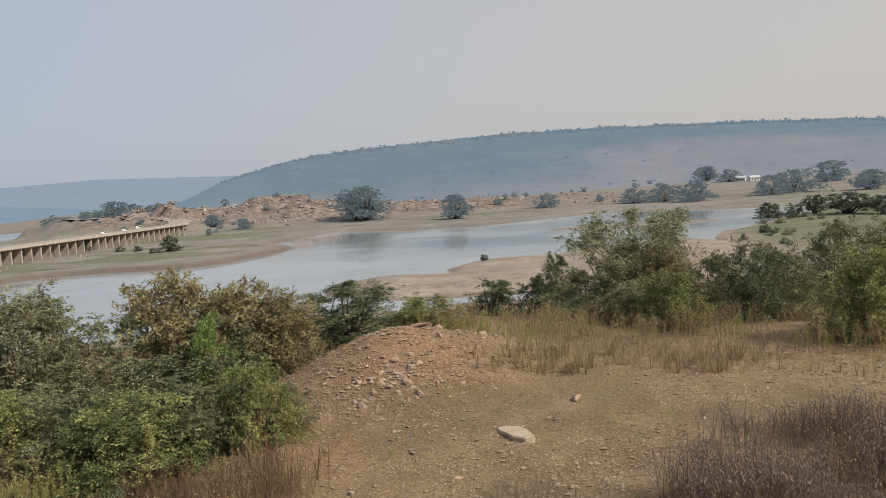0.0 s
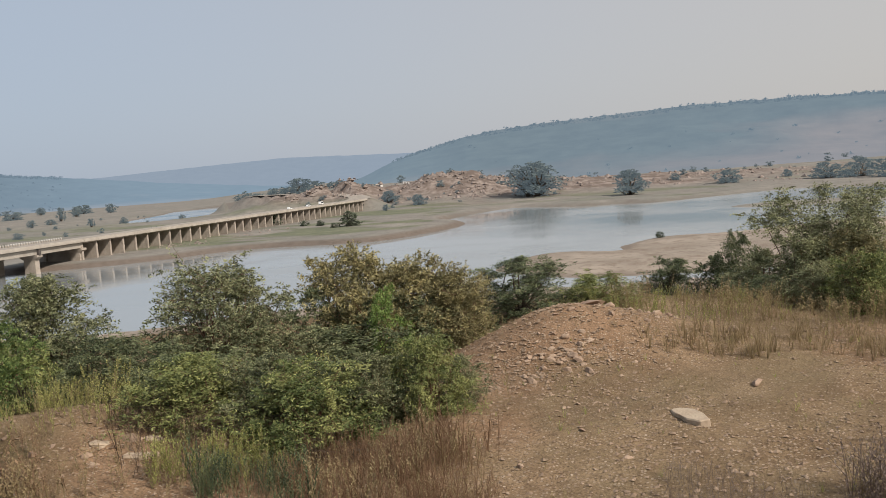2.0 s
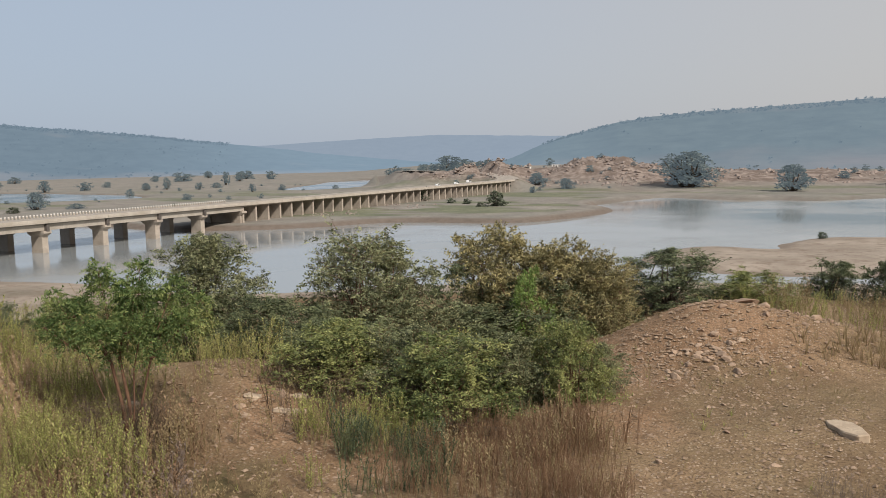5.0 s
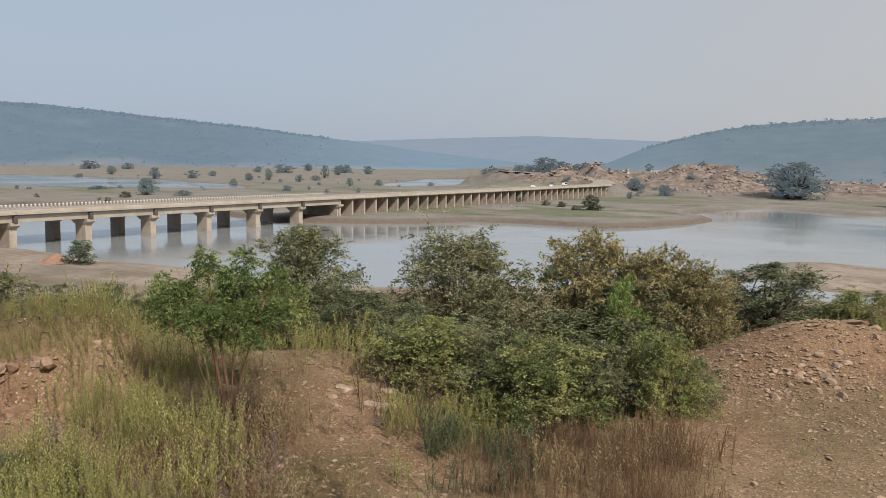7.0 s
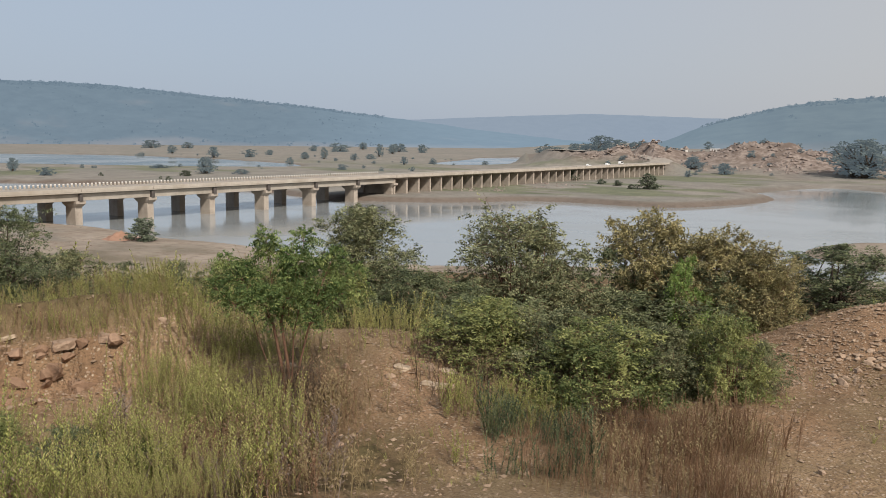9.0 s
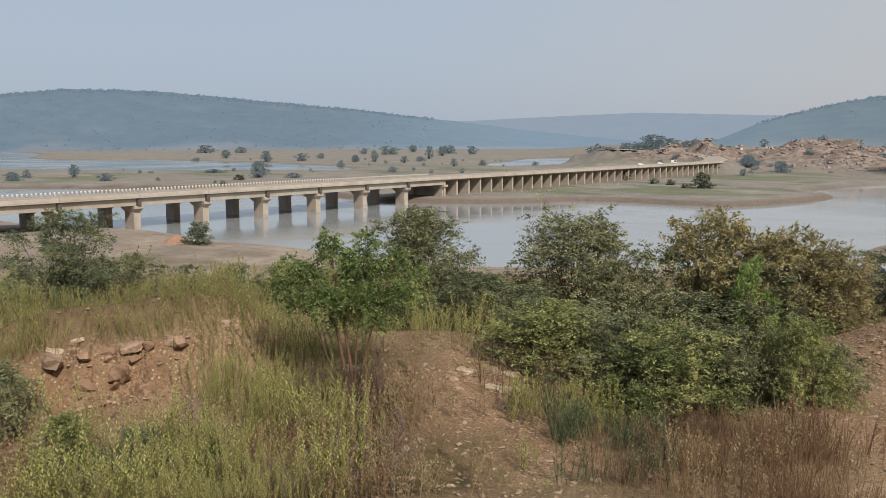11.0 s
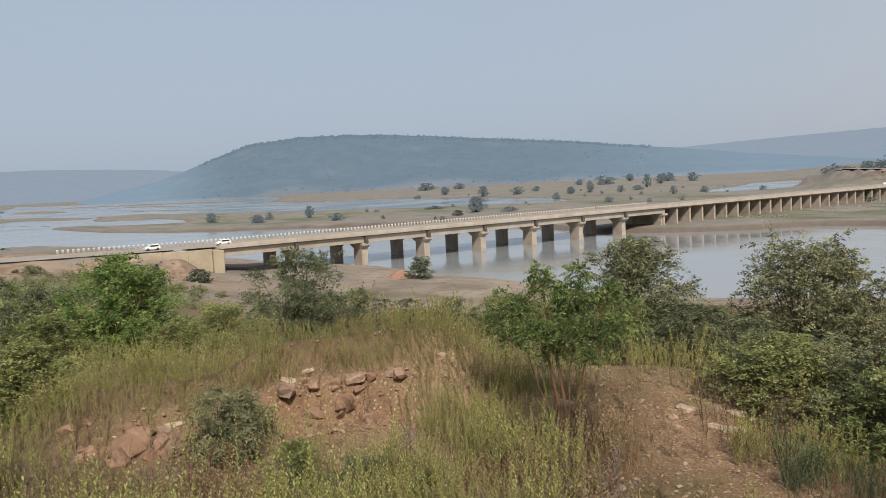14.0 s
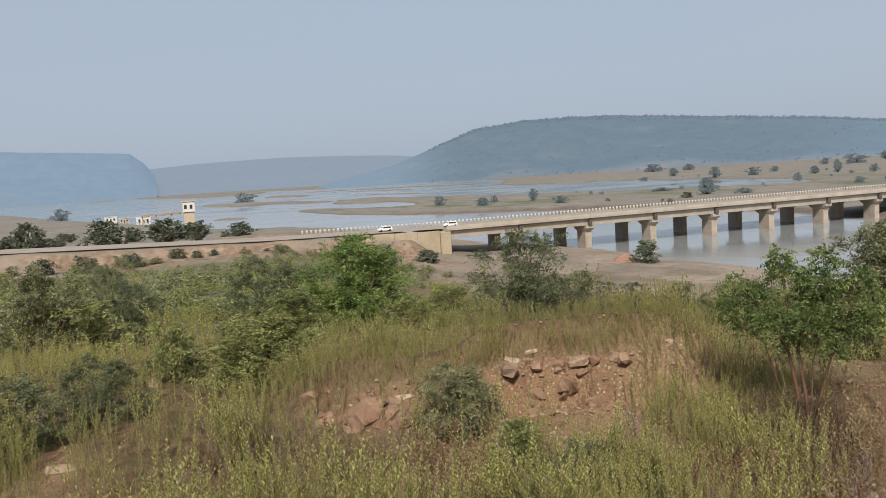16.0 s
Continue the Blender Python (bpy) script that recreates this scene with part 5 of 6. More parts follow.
def build_stones():
    random.seed(11)
    bm = bmesh.new()
    rim = ((-0.55, 0.10), (-0.42, 0.22), (-0.12, 0.24), (0.2, 0.12), (0.55, -0.10), (0.44, -0.23), (0.12, -0.2), (-0.14, -0.06), (-0.36, -0.02))
    lo, hi = ([bm.verts.new((x * 0.72, y * 0.9, z + 0.03 * x)) for x, y in rim] for z in (-0.06, 0.055))
    bm.faces.new(hi), bm.faces.new(lo[::-1])
    for i in range(len(rim)):
        bm.faces.new((lo[i], lo[(i + 1) % len(rim)], hi[(i + 1) % len(rim)], hi[i]))
    x, y = spread(0.0, 11.2)
    thing("stone_slab", pose(x, y, level(x, y) + 0.03, 4, -3, -38), bm_mesh("stone_slab", bm, "pale_stone", 0.015), "flat pale sandstone slab lying on bare dirt", "rock")
    for az, r, s, lab in ((6.0, 16.4, 0.42, "reddish block of stone on top of the rubble heap"), (5.2, 16.6, 0.36, "pale block of stone on the rubble heap"), (-4.3, 13.1, 0.3, "flat pale stone on the dirt"),
                          (10.6, 13.5, 0.26, "brown block at the foot of the rubble heap"), (40.5, 11.6, 0.15, "rounded grey stone on the path"), (40.1, 11.3, 0.15, "rounded yellowish stone on the path"),
                          (55.4, 12.6, 0.2, "pale upright block on the ledge"), (46.0, 9.1, 0.22, "rounded pale stone in dry grass"), (94.9, 11.4, 0.44, "pale boulder beside a red gully"),
                          (43.6, 12.0, 0.16, "yellowish stone at the path's edge"), (37.8, 11.9, 0.24, "reddish rock at the path's edge"), (96, 14.2, 0.4, "pale stone half hidden in weeds"),
                          (89, 15.5, 0.5, "pale stone in weeds"), (-21.5, 17.2, 0.22, "pale stone in dry grass"), (-3.0, 16.3, 0.35, "pale stones at the grass edge")):
        rock(ROCKS[int(az * 7 + r * 3) % 9], az, r, s, lab, "rock", "", 1.2)
    for az, r, s, w in ((65.9, 12.5, 0.34, 1.6), (64.6, 12.6, 0.26, 1.4), (73.2, 12.1, 0.34, 1.4), (67.0, 11.55, 0.36, 1.6), (37.2, 11.4, 0.4, 2.0), (39.6, 11.9, 0.3, 1.7), (36.4, 11.9, 0.32, 1.4), (47.4, 12.4, 0.36, 1.7)):
        rock(SLABS[int(az * 3) % 3], az, r, s, "weathered flat stone at the top of the red ledge", "ledge_stone", "stones of the ledge", w, -0.03)
    for az, r, s, w in ((78.4, 11.8, 0.4, 1.1), (77.0, 11.55, 0.36, 1.2), (76.2, 11.85, 0.46, 1.2), (74.9, 11.45, 0.34, 1.1), (73.5, 11.4, 0.46, 1.2), (75.3, 12.0, 0.4, 1.4), (72.4, 11.8, 0.4, 1.2), (68.1, 11.35, 0.42, 1.3),
                        (66.6, 11.75, 0.36, 1.2), (69.4, 11.6, 0.4, 1.2), (64.3, 12.0, 0.3, 1.4), (62.6, 12.1, 0.28, 1.3), (60.5, 12.2, 0.26, 1.3), (58.5, 12.2, 0.3, 1.3)):
        rock(BLOCKS[int(az * 3) % 4], az, r, s, "reddish-brown ledge rock set in the slope", "ledge_rock", "rocks of the ledge", w, 0.05)
    for az, r, s, w in ((76.1, 11.75, 0.62, 1.5), (73.1, 11.7, 0.66, 0.9), (76.6, 11.45, 0.46, 1.3), (74.4, 11.6, 0.5, 1.2), (67.3, 11.6, 0.5, 1.5), (71.6, 11.7, 0.5, 1.2)):
        rock(BLOCKS[int(az * 3) % 4], az, r, s, "large squarish red-brown block jutting from the ledge", "ledge_rock", "rocks of the ledge", w, 0.08, az + 90)
    for az, r, s, w in ((73.5, 12.05, 0.62, 1.6), (66.2, 12.3, 0.6, 1.6), (64.9, 12.45, 0.5, 1.5), (67.0, 11.5, 0.5, 1.5), (61.5, 12.25, 0.45, 1.6), (58.8, 12.3, 0.45, 1.5)):
        rock(LEDGE[int(az * 3) % 4], az, r, s * 0.8, "weathered flat stone jutting from the top of the ledge", "ledge_stone", "stones of the ledge", w, -0.06, az + 90)
    for _ in range(60):
        az, r = random.gauss(8.0, 1.2), random.gauss(14.6, 0.55)
        rock(random.choice(ROCKS), az, r, 0.05 + 0.17 * random.random() ** 2, "broken piece of pale reddish stone in the rubble heap", "rubble_stone", "stones of the rubble heap", 1.3)
    for _ in range(45):
        az, r = random.gauss(5.0, 2.6), random.gauss(16.7, 0.5)
        rock(random.choice(ROCKS), az, r, 0.06 + 0.14 * random.random() ** 2, "broken piece of pale stone on top of the heap", "rubble_stone", "stones of the rubble heap", 1.3)
    for _ in range(110):
        az, r = random.uniform(-27, 16), random.uniform(8, 18)
        rock(random.choice(ROCKS), az, r, 0.04 + 0.09 * random.random() ** 2, "small pale stone lying on dirt", "stone", "loose stones on the dirt", 1.2)
    for _ in range(60):
        az, r = random.uniform(33, 46), random.uniform(8.3, 14)
        rock(random.choice(ROCKS), az, r, 0.04 + 0.08 * random.random() ** 2, "small pale stone lying on dirt", "stone", "loose stones on the dirt", 1.2)
    for _ in range(46):
        az, r = random.uniform(57, 80), random.gauss(11.85, 0.22)
        rock(random.choice(BLOCKS), az, r, random.uniform(0.16, 0.36), "reddish-brown ledge rock set in the slope", "ledge_rock", "rocks of the ledge", 1.5, 0.02)
    for _ in range(50):
        az, r = random.uniform(53, 78), random.uniform(11.2, 12.6)
        rock(random.choice(ROCKS), az, r, 0.04 + 0.1 * random.random() ** 2, "reddish broken stone of the ledge", "stone", "stones of the ledge", 1.2)
    # gravel
    rng = np.random.default_rng(3)
    tm = []
    for k in range(5):
        p = rng.normal(size=(6, 3))
        p /= np.linalg.norm(p, axis=1, keepdims=True)
        tm.append(np.array([(1, 0, 0), (0, 0.8, 0), (-1, 0.1, 0), (0.1, -0.8, 0), (0.1, 0, 0.55), (0, 0, -0.5)]) + p * 0.25)
    oct_ = np.array([(0, 1, 4), (1, 2, 4), (2, 3, 4), (3, 0, 4), (1, 0, 5), (2, 1, 5), (3, 2, 5), (0, 3, 5)])
    xs, ys = [], []
    for n, reg, keep in ((17000, (-30, 20, 7.4, 19), clumped(2.0, 71, -0.3, 0.15)), (2200, (1, 14, 13.2, 17.2), clumped(0.8, 72)), (1300, (31, 48, 7.6, 14), None), (900, (52, 76, 10.6, 13), None)):
        x, y = patch(rng, n, *reg, keep)
        xs.append(x), ys.append(y)
    x, y = np.concatenate(xs), np.concatenate(ys)
    z = land(x, y)[0]
    heap = np.exp(-((x + 2.2) / 1.6) ** 2 - ((y - 14.8) / 1.5) ** 2)
    s = 0.010 + (0.036 + 0.016 * heap) * rng.random(len(x)) ** (3 - heap)
    a = rng.uniform(0, 6.28, len(x))
    V, Fc = [], []
    for i in range(len(x)):
        t = tm[i % 5] * s[i]
        c, q = math.cos(a[i]), math.sin(a[i])
        V.append(np.stack([t[:, 0] * c - t[:, 1] * q + x[i], t[:, 0] * q + t[:, 1] * c + y[i], t[:, 2] + z[i] + s[i] * 0.15], 1))
        Fc.append(oct_ + 6 * i)
    thing("gravel", None, mesh_from("gravel", np.concatenate(V), np.concatenate(Fc), ["gravel_stone"]), "pale reddish gravel strewn over the dirt", "gravel", kind="stuff")


build_stones()

# ---- the small tree with the reddish trunk ----
def small_tree():
    rng = np.random.default_rng(77)
    x, y = spread(47.7, 11.2)
    ob = thing("small_tree", pose(x, y, level(x, y) - 0.03, 0, 0, 47.7), None, "small green tree with forked reddish-brown trunk above dry weeds", "tree")
    forks = [((0, 0, 0), (-0.07, 0.02, 0.5), (-0.16, 0.04, 1.0), (-0.55, 0.0, 1.75), 0.036), ((0.05, 0.02, 0), (0.02, -0.03, 0.5), (-0.06, 0.0, 1.05), (0.1, 0.1, 2.1), 0.034),
             ((0.09, 0.02, 0), (0.18, 0.05, 0.45), (0.30, 0.02, 0.95), (0.6, 0.05, 1.65), 0.025), ((-0.12, 0.1, 0), (-0.2, 0.05, 0.35), (-0.36, 0.0, 0.85), (-0.5, -0.1, 1.45), 0.014), ((0.03, -0.05, 0), (0.08, -0.06, 0.4), (0.10, -0.05, 0.9), (0.3, -0.1, 1.8), 0.018)]
    for f in forks:
        pts = [Vector(p) for p in f[:4]]
        girth = f[4] * 0.8
        path = [(pts[0] - Vector((0, 0, 0.05)), girth)] + [(p, girth * k) for p, k in zip(pts[1:], (0.85, 0.65, 0.3))]
        tv, tf = tubes([path], 7)
        part("trunk", mesh_from("trunk", tv, tf, ["bark"], True), ob, "reddish-brown leaning trunk")
    lumps = np.array([(-0.55, 0.0, 1.55, 0.30), (-0.2, 0.1, 1.85, 0.30), (0.15, -0.05, 1.75, 0.32), (0.5, 0.08, 1.6, 0.28), (0.1, 0.25, 1.45, 0.34), (-0.65, 0.1, 1.2, 0.26), (0.05, -0.3, 1.35, 0.34),
                      (-0.3, -0.2, 1.3, 0.32), (0.75, -0.1, 1.35, 0.26), (0.4, 0.1, 1.2, 0.30), (-0.25, 0.0, 2.1, 0.18), (0.25, 0.0, 2.05, 0.20), (-0.9, 0.0, 1.45, 0.17), (-0.75, -0.05, 1.8, 0.15),
                      (0.65, 0.0, 1.85, 0.18), (0.95, 0.0, 1.6, 0.15), (-0.1, 0.0, 1.05, 0.25), (0.35, 0.0, 0.95, 0.2)])
    lumps[:, 0] *= 0.98
    lumps[:, 2] = 1.02 + (lumps[:, 2] - 0.95) * 1.0
    lumps[:, 3] *= 0.68
    twigs = []
    for c in lumps:
        root = Vector((c[0] * 0.4, c[1] * 0.3, 1.0))
        for _ in range(6):
            d = Vector(rng.normal(size=3)).normalized() * c[3]
            d.z = abs(d.z) * 0.6
            twigs.append([(root.lerp(Vector(c[:3]), 0.4), 0.008), (Vector(c[:3]), 0.005), (Vector(c[:3]) + d * 1.15, 0.0015)])
    tv, tf = tubes(twigs)
    part("branch", mesh_from("branch", tv, tf, ["bark"], True), ob)
    n = 2600
    i = rng.choice(len(lumps), n, p=lumps[:, 3] ** 2 / (lumps[:, 3] ** 2).sum())
    d = rng.normal(size=(n, 3))
    d /= np.linalg.norm(d, axis=1, keepdims=True)
    d[:, 2] = np.where(d[:, 2] < -0.5, -d[:, 2], d[:, 2])
    pos = lumps[i, :3] + d * (lumps[i, 3] * rng.random(n) ** 0.5 * (1 + 0.15 * rng.normal(size=n)))[:, None]
    v, f = leaflets(rng, pos, d + rng.normal(size=(n, 3)) * 0.5 + np.array([0, 0, 0.1]), 0.037, 0.42, 5, 0.15, 0.45)
    part("foliage", mesh_from("foliage", v, f, ["leaf_tree"]), ob)


small_tree()

# ---- trees and bushes of the far bank, the fields and the road ----
FAR_BANK_TREES = [("banyan", 9.6, 663, 25.4, 38, "huge round dark banyan-like tree at the water's edge"), ("crown", 3.2, 597, 17, 21, "spreading tree on the sandy far bank"),
                  ("far", -3.1, 675, 9.8, 19, "wide low bush on the far bank"), ("far", 22.2, 441, 7.9, 10.5, "rounded bush on the green peninsula"),
                  ("far", 27.4, 518, 8.0, 11.6, "dark bush beside the bridge"), ("crown", 19.7, 615, 4.8, 5, "small tree on the field"), ("far", 1.4, 280, 2.2, 2.7, "small dry shrub on the sand bar"),
                  ("far", 24.2, 470, 3, 5, "low bush on the peninsula"), ("far", 25.3, 480, 3, 5, "low bush on the peninsula"), ("far", 23.3, 440, 2.5, 4, "low bush on the peninsula"),
                  ("crown", 19.4, 705, 9.7, 16, "dark tree among rocks"), ("far", 17.4, 668, 8.4, 13, "dark tree below the rocky knoll"), ("far", 21.6, 1100, 8, 18, "hazy tree of the village"),
                  ("far", 25.5, 1150, 19, 38, "hazy grove of the village"), ("far", 24.3, 1200, 12, 25, "hazy grove of the village"), ("far", 22.9, 1200, 10, 32, "hazy grove of the village"),
                  ("far", 27.0, 1230, 9, 20, "hazy grove of the village"), ("far", 28.5, 1240, 9, 26, "hazy grove of the village")]
FIELD_TREES = [("far", -17.3, 440, 8, 13.5, "round tree in the green field"), ("far", -18.8, 415, 6.4, 8.5, "round tree in the green field"), ("crown", -19.9, 437, 8.9, 10.4, "tree in the green field"),
               ("crown", -21.9, 422, 9.7, 20, "wide tree in the green field"), ("crown", -23.8, 413, 8.1, 12.6, "tree in the green field"), ("far", -8.9, 673, 11, 25, "dark grove by the water"),
               ("far", -10.8, 675, 14, 23, "dark grove by the water"), ("far", -12.7, 650, 15, 26, "dark grove by the water"), ("crown", -13.5, 1100, 18, 30, "hazy tree at the hill's foot"),
               ("far", -14.9, 1030, 14, 28, "hazy tree at the hill's foot"), ("far", -17.4, 693, 15, 23.5, "hazy blue-grey grove of trees"), ("far", -18.8, 722, 18, 32, "hazy blue-grey grove of trees"),
               ("far", -20.8, 898, 19, 36, "hazy blue-grey grove of trees"), ("crown", -23.1, 704, 14.7, 23, "hazy blue-grey grove of trees"), ("far", -5.1, 1240, 10, 17, "small hazy tree at the slope"), ("far", -6.2, 1189, 11, 14.5, "small hazy tree at the slope")]
WEST_TREES = [("crown", 51.8, 582, 11.0, 11.8, "lone round tree on the field behind the bridge"), ("far", 53.0, 535, 3.6, 7.2, "low bush on the field behind the bridge"), ("far", 49.5, 565, 3.4, 10.7, "low bush on the field behind the bridge"),
              ("far", 54.6, 673, 2.7, 15.5, "low bush on the field behind the bridge"), ("far", 48.9, 1024, 9.0, 15.2, "hazy bush on the plain"), ("far", 47.6, 1148, 7.0, 10.8, "hazy bush on the plain"),
              ("far", 46.3, 832, 6.7, 7.9, "hazy bush on the plain"), ("crown", 51.2, 1020, 12.4, 12.4, "hazy round tree on the plain"), ("crown", 53.8, 1203, 11.4, 11.4, "hazy round tree on the plain"),
              ("far", 55.1, 1700, 14.9, 34.4, "hazy grove on the plain"), ("far", 52.8, 1700, 11.5, 23.0, "hazy grove on the plain"), ("far", 55.7, 1102, 6.7, 10.4, "hazy bush on the plain"),
              ("crown", 45.3, 957, 7.8, 9.0, "hazy round tree on the plain"), ("far", 44.7, 1463, 9.9, 13.8, "hazy bush on the plain"), ("crown", 44.0, 961, 13.0, 7.8, "hazy round tree on the plain"),
              ("far", 43.0, 1421, 13.4, 32.6, "hazy grove on the plain"), ("crown", 42.0, 922, 7.5, 8.7, "hazy round tree on the plain"), ("crown", 41.4, 1700, 13.8, 16.1, "hazy round tree on the plain"),
              ("far", 40.9, 972, 5.9, 11.8, "hazy bush on the plain"), ("crown", 40.3, 1114, 16.5, 10.5, "hazy round tree on the plain"), ("crown", 39.4, 1306, 14.1, 12.3, "hazy round tree on the plain"),
              ("far", 39.0, 1512, 14.3, 30.6, "hazy grove on the plain"), ("crown", 38.6, 784, 7.4, 6.4, "hazy round tree on the plain"), ("far", 42.8, 656, 4.4, 7.1, "low bush on the field behind the bridge"),
              ("far", 37.4, 1418, 13.4, 17.2, "hazy bush on the plain"), ("far", 36.7, 825, 5.6, 7.8, "hazy bush on the plain"), ("far", 33.1, 824, 3.9, 6.7, "low bush on the field behind the bridge"),
              ("far", 82.5, 1300, 15.5, 29, "round tree on a bar in the lake"), ("far", 69.5, 645, 6.9, 8.8, "bush on the island"),
              ("far", 66.5, 588, 5.5, 11.6, "bush on the island"), ("far", 65.7, 640, 5.6, 5.7, "bush on the island"), ("crown", 63.1, 632, 8.9, 6.9, "tall bush on the island"), ("far", 61.3, 562, 4.9, 9.2, "bush on the island")]
# roadside trees get the far leaves, whose paleness is painted haze
ROAD_TREES = [("crown", 95.6, 272, 9.4, 8.4, "hazy grey-green roadside tree"), ("far", 91.4, 272, 8.5, 12, "broad hazy roadside tree"), ("far", 89.6, 330, 5.5, 7, "hazy grey roadside bush"), ("crown", 87.6, 272, 7.6, 12, "spreading hazy roadside tree"),
              ("crown", 85.6, 270, 6.2, 7.7, "spreading hazy roadside tree"), ("far", 83.9, 300, 2.7, 3.5, "small hazy roadside bush"), ("far", 93.8, 960, 12, 17, "round tree at the lake's edge"), ("far", 96.8, 420, 6, 8, "tree by the lake"),
              ("olive", 91.3, 120, 3.3, 3.9, "green bush below the road"), ("far", 92.8, 218, 3.4, 4.2, "bush below the road"), ("far", 95.0, 215, 4, 6, "bush below the road"), ("far", 55.8, 216, 5.6, 6.6, "bare grey-brown bush by the bridge pier"),
              ("far", 64.8, 215, 2.8, 4.5, "dry bush on the sand"), ("far", 70.6, 226, 3.5, 6.5, "bush at the foot of the abutment"), ("far", 73.2, 226, 3.8, 5, "bush at the foot of the abutment")]
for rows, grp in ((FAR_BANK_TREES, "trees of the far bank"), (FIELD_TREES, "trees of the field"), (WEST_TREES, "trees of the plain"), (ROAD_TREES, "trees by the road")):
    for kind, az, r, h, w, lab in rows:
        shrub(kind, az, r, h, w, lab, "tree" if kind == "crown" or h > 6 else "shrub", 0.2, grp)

random.seed(5)


def sprinkle(n, az, r, h, kinds, label, group, ok=None, name="shrub"):
    made = 0
    while made < n:
        a, d = random.uniform(*az), math.sqrt(random.uniform(r[0] ** 2, r[1] ** 2))
        x, y = spread(a, d)
        if level(x, y) < 0.5 or (ok and not ok(x, y, a, d)):
            made += 0.2
            continue
        made += 1
        hh = random.uniform(*h) * random.uniform(0.7, 1.0)
        shrub(random.choice(kinds), a, d, hh, hh * random.uniform(1.1, 1.8), label, name, 0.05, group)


off_road = lambda x, y, a, d: abs(x - ROAD_X) > 12 and not (y > 60 and x < -120) and (x > -188 or random.random() < 0.2)
sprinkle(55, (64, 108), (24, 70), (0.7, 1.9), ("scrub", "scrub_green", "scrub"), "dusty green scrub bush on the slope", "scrub of the slope", off_road)


def scrub_cover(n, az0, az1, r0, r1, seed):
    """Low scrub over the whole slope, too thick to count."""
    rng = np.random.default_rng(seed)
    for kind, share, lab in (("brush", n * 2 // 3, "dusty grey-green scrub thick over the slope"), ("brush_green", n // 3, "fresh green scrub over the slope")):
        x, y = patch(rng, share, az0, az1, r0, r1, lambda az, r, x, y: step(az0, az0 + 8, az) * np.where(np.abs(x - ROAD_X) < 12, 0, 1) * np.where((y > 70) & (x < -130), 0, 1) * np.where(x < -190, 0.8, 1) * (0.2 + 0.8 * step(-0.15, 0.05, fbm(x / 15, y / 15, 3, 37))))
        z = land(x, y)[0] - 0.05
        out = []
        for i in range(len(x)):
            me = KINDS[kind][i % len(KINDS[kind])][1]
            co = np.empty(len(me.vertices) * 3)
            me.vertices.foreach_get("co", co)
            co = co.reshape(-1, 3)
            h = rng.uniform(0.8, 2.6) * rng.uniform(0.7, 1)
            w, a = h * rng.uniform(1.2, 2.0), rng.uniform(0, 6.28)
            c, q = math.cos(a) * w, math.sin(a) * w
            out.append(np.stack([co[:, 0] * c - co[:, 1] * q + x[i], co[:, 0] * q + co[:, 1] * c + y[i], co[:, 2] * h + z[i]], 1))
        v = np.concatenate(out)
        thing("scrub", None, mesh_from("scrub", v, np.arange(len(v)).reshape(-1, 4), ["leaf_olive" if kind == "brush" else "leaf_bright"]), lab, "scrub", kind="stuff")


scrub_cover(720, 62, 106, 40, 214, 91)
sprinkle(40, (-26, -13), (230, 420), (1.2, 3.0), ("speck", "scrub"), "green bush along the river bank", "bushes of the bank", lambda x, y, a, d: x > 75)
sprinkle(40, (34, 68), (430, 1150), (1.2, 3.6), ("speck",), "small hazy bush on the plain", "bushes of the plain", lambda x, y, a, d: x < -270)
sprinkle(60, (-26, 16), (640, 1150), (2, 7), ("speck",), "small hazy tree before the hill", "trees before the hill", lambda x, y, a, d: d > 640, "tree")
sprinkle(55, (13, 30), (800, 1500), (4, 11), ("speck",), "hazy tree near the village", "trees of the village", lambda x, y, a, d: x > -230 or d > 1000, "tree")
sprinkle(26, (80, 104), (205, 250), (1.5, 3.6), ("far", "scrub"), "grey-green bush on the road's earth bank", "bushes of the bank", lambda x, y, a, d: abs(x - ROAD_X) > 13)
sprinkle(30, (12, 25), (640, 790), (1.5, 4.5), ("speck",), "small hazy bush among rocks", "bushes of the rocks", lambda x, y, a, d: abs(x - float(road_mid(y))) > 14 and (x > -215 or y > 640))
sprinkle(20, (82, 99), (262, 560), (2, 6), ("far", "crown"), "hazy tree between road and lake", "trees by the lake", lambda x, y, a, d: x < -262, "tree")


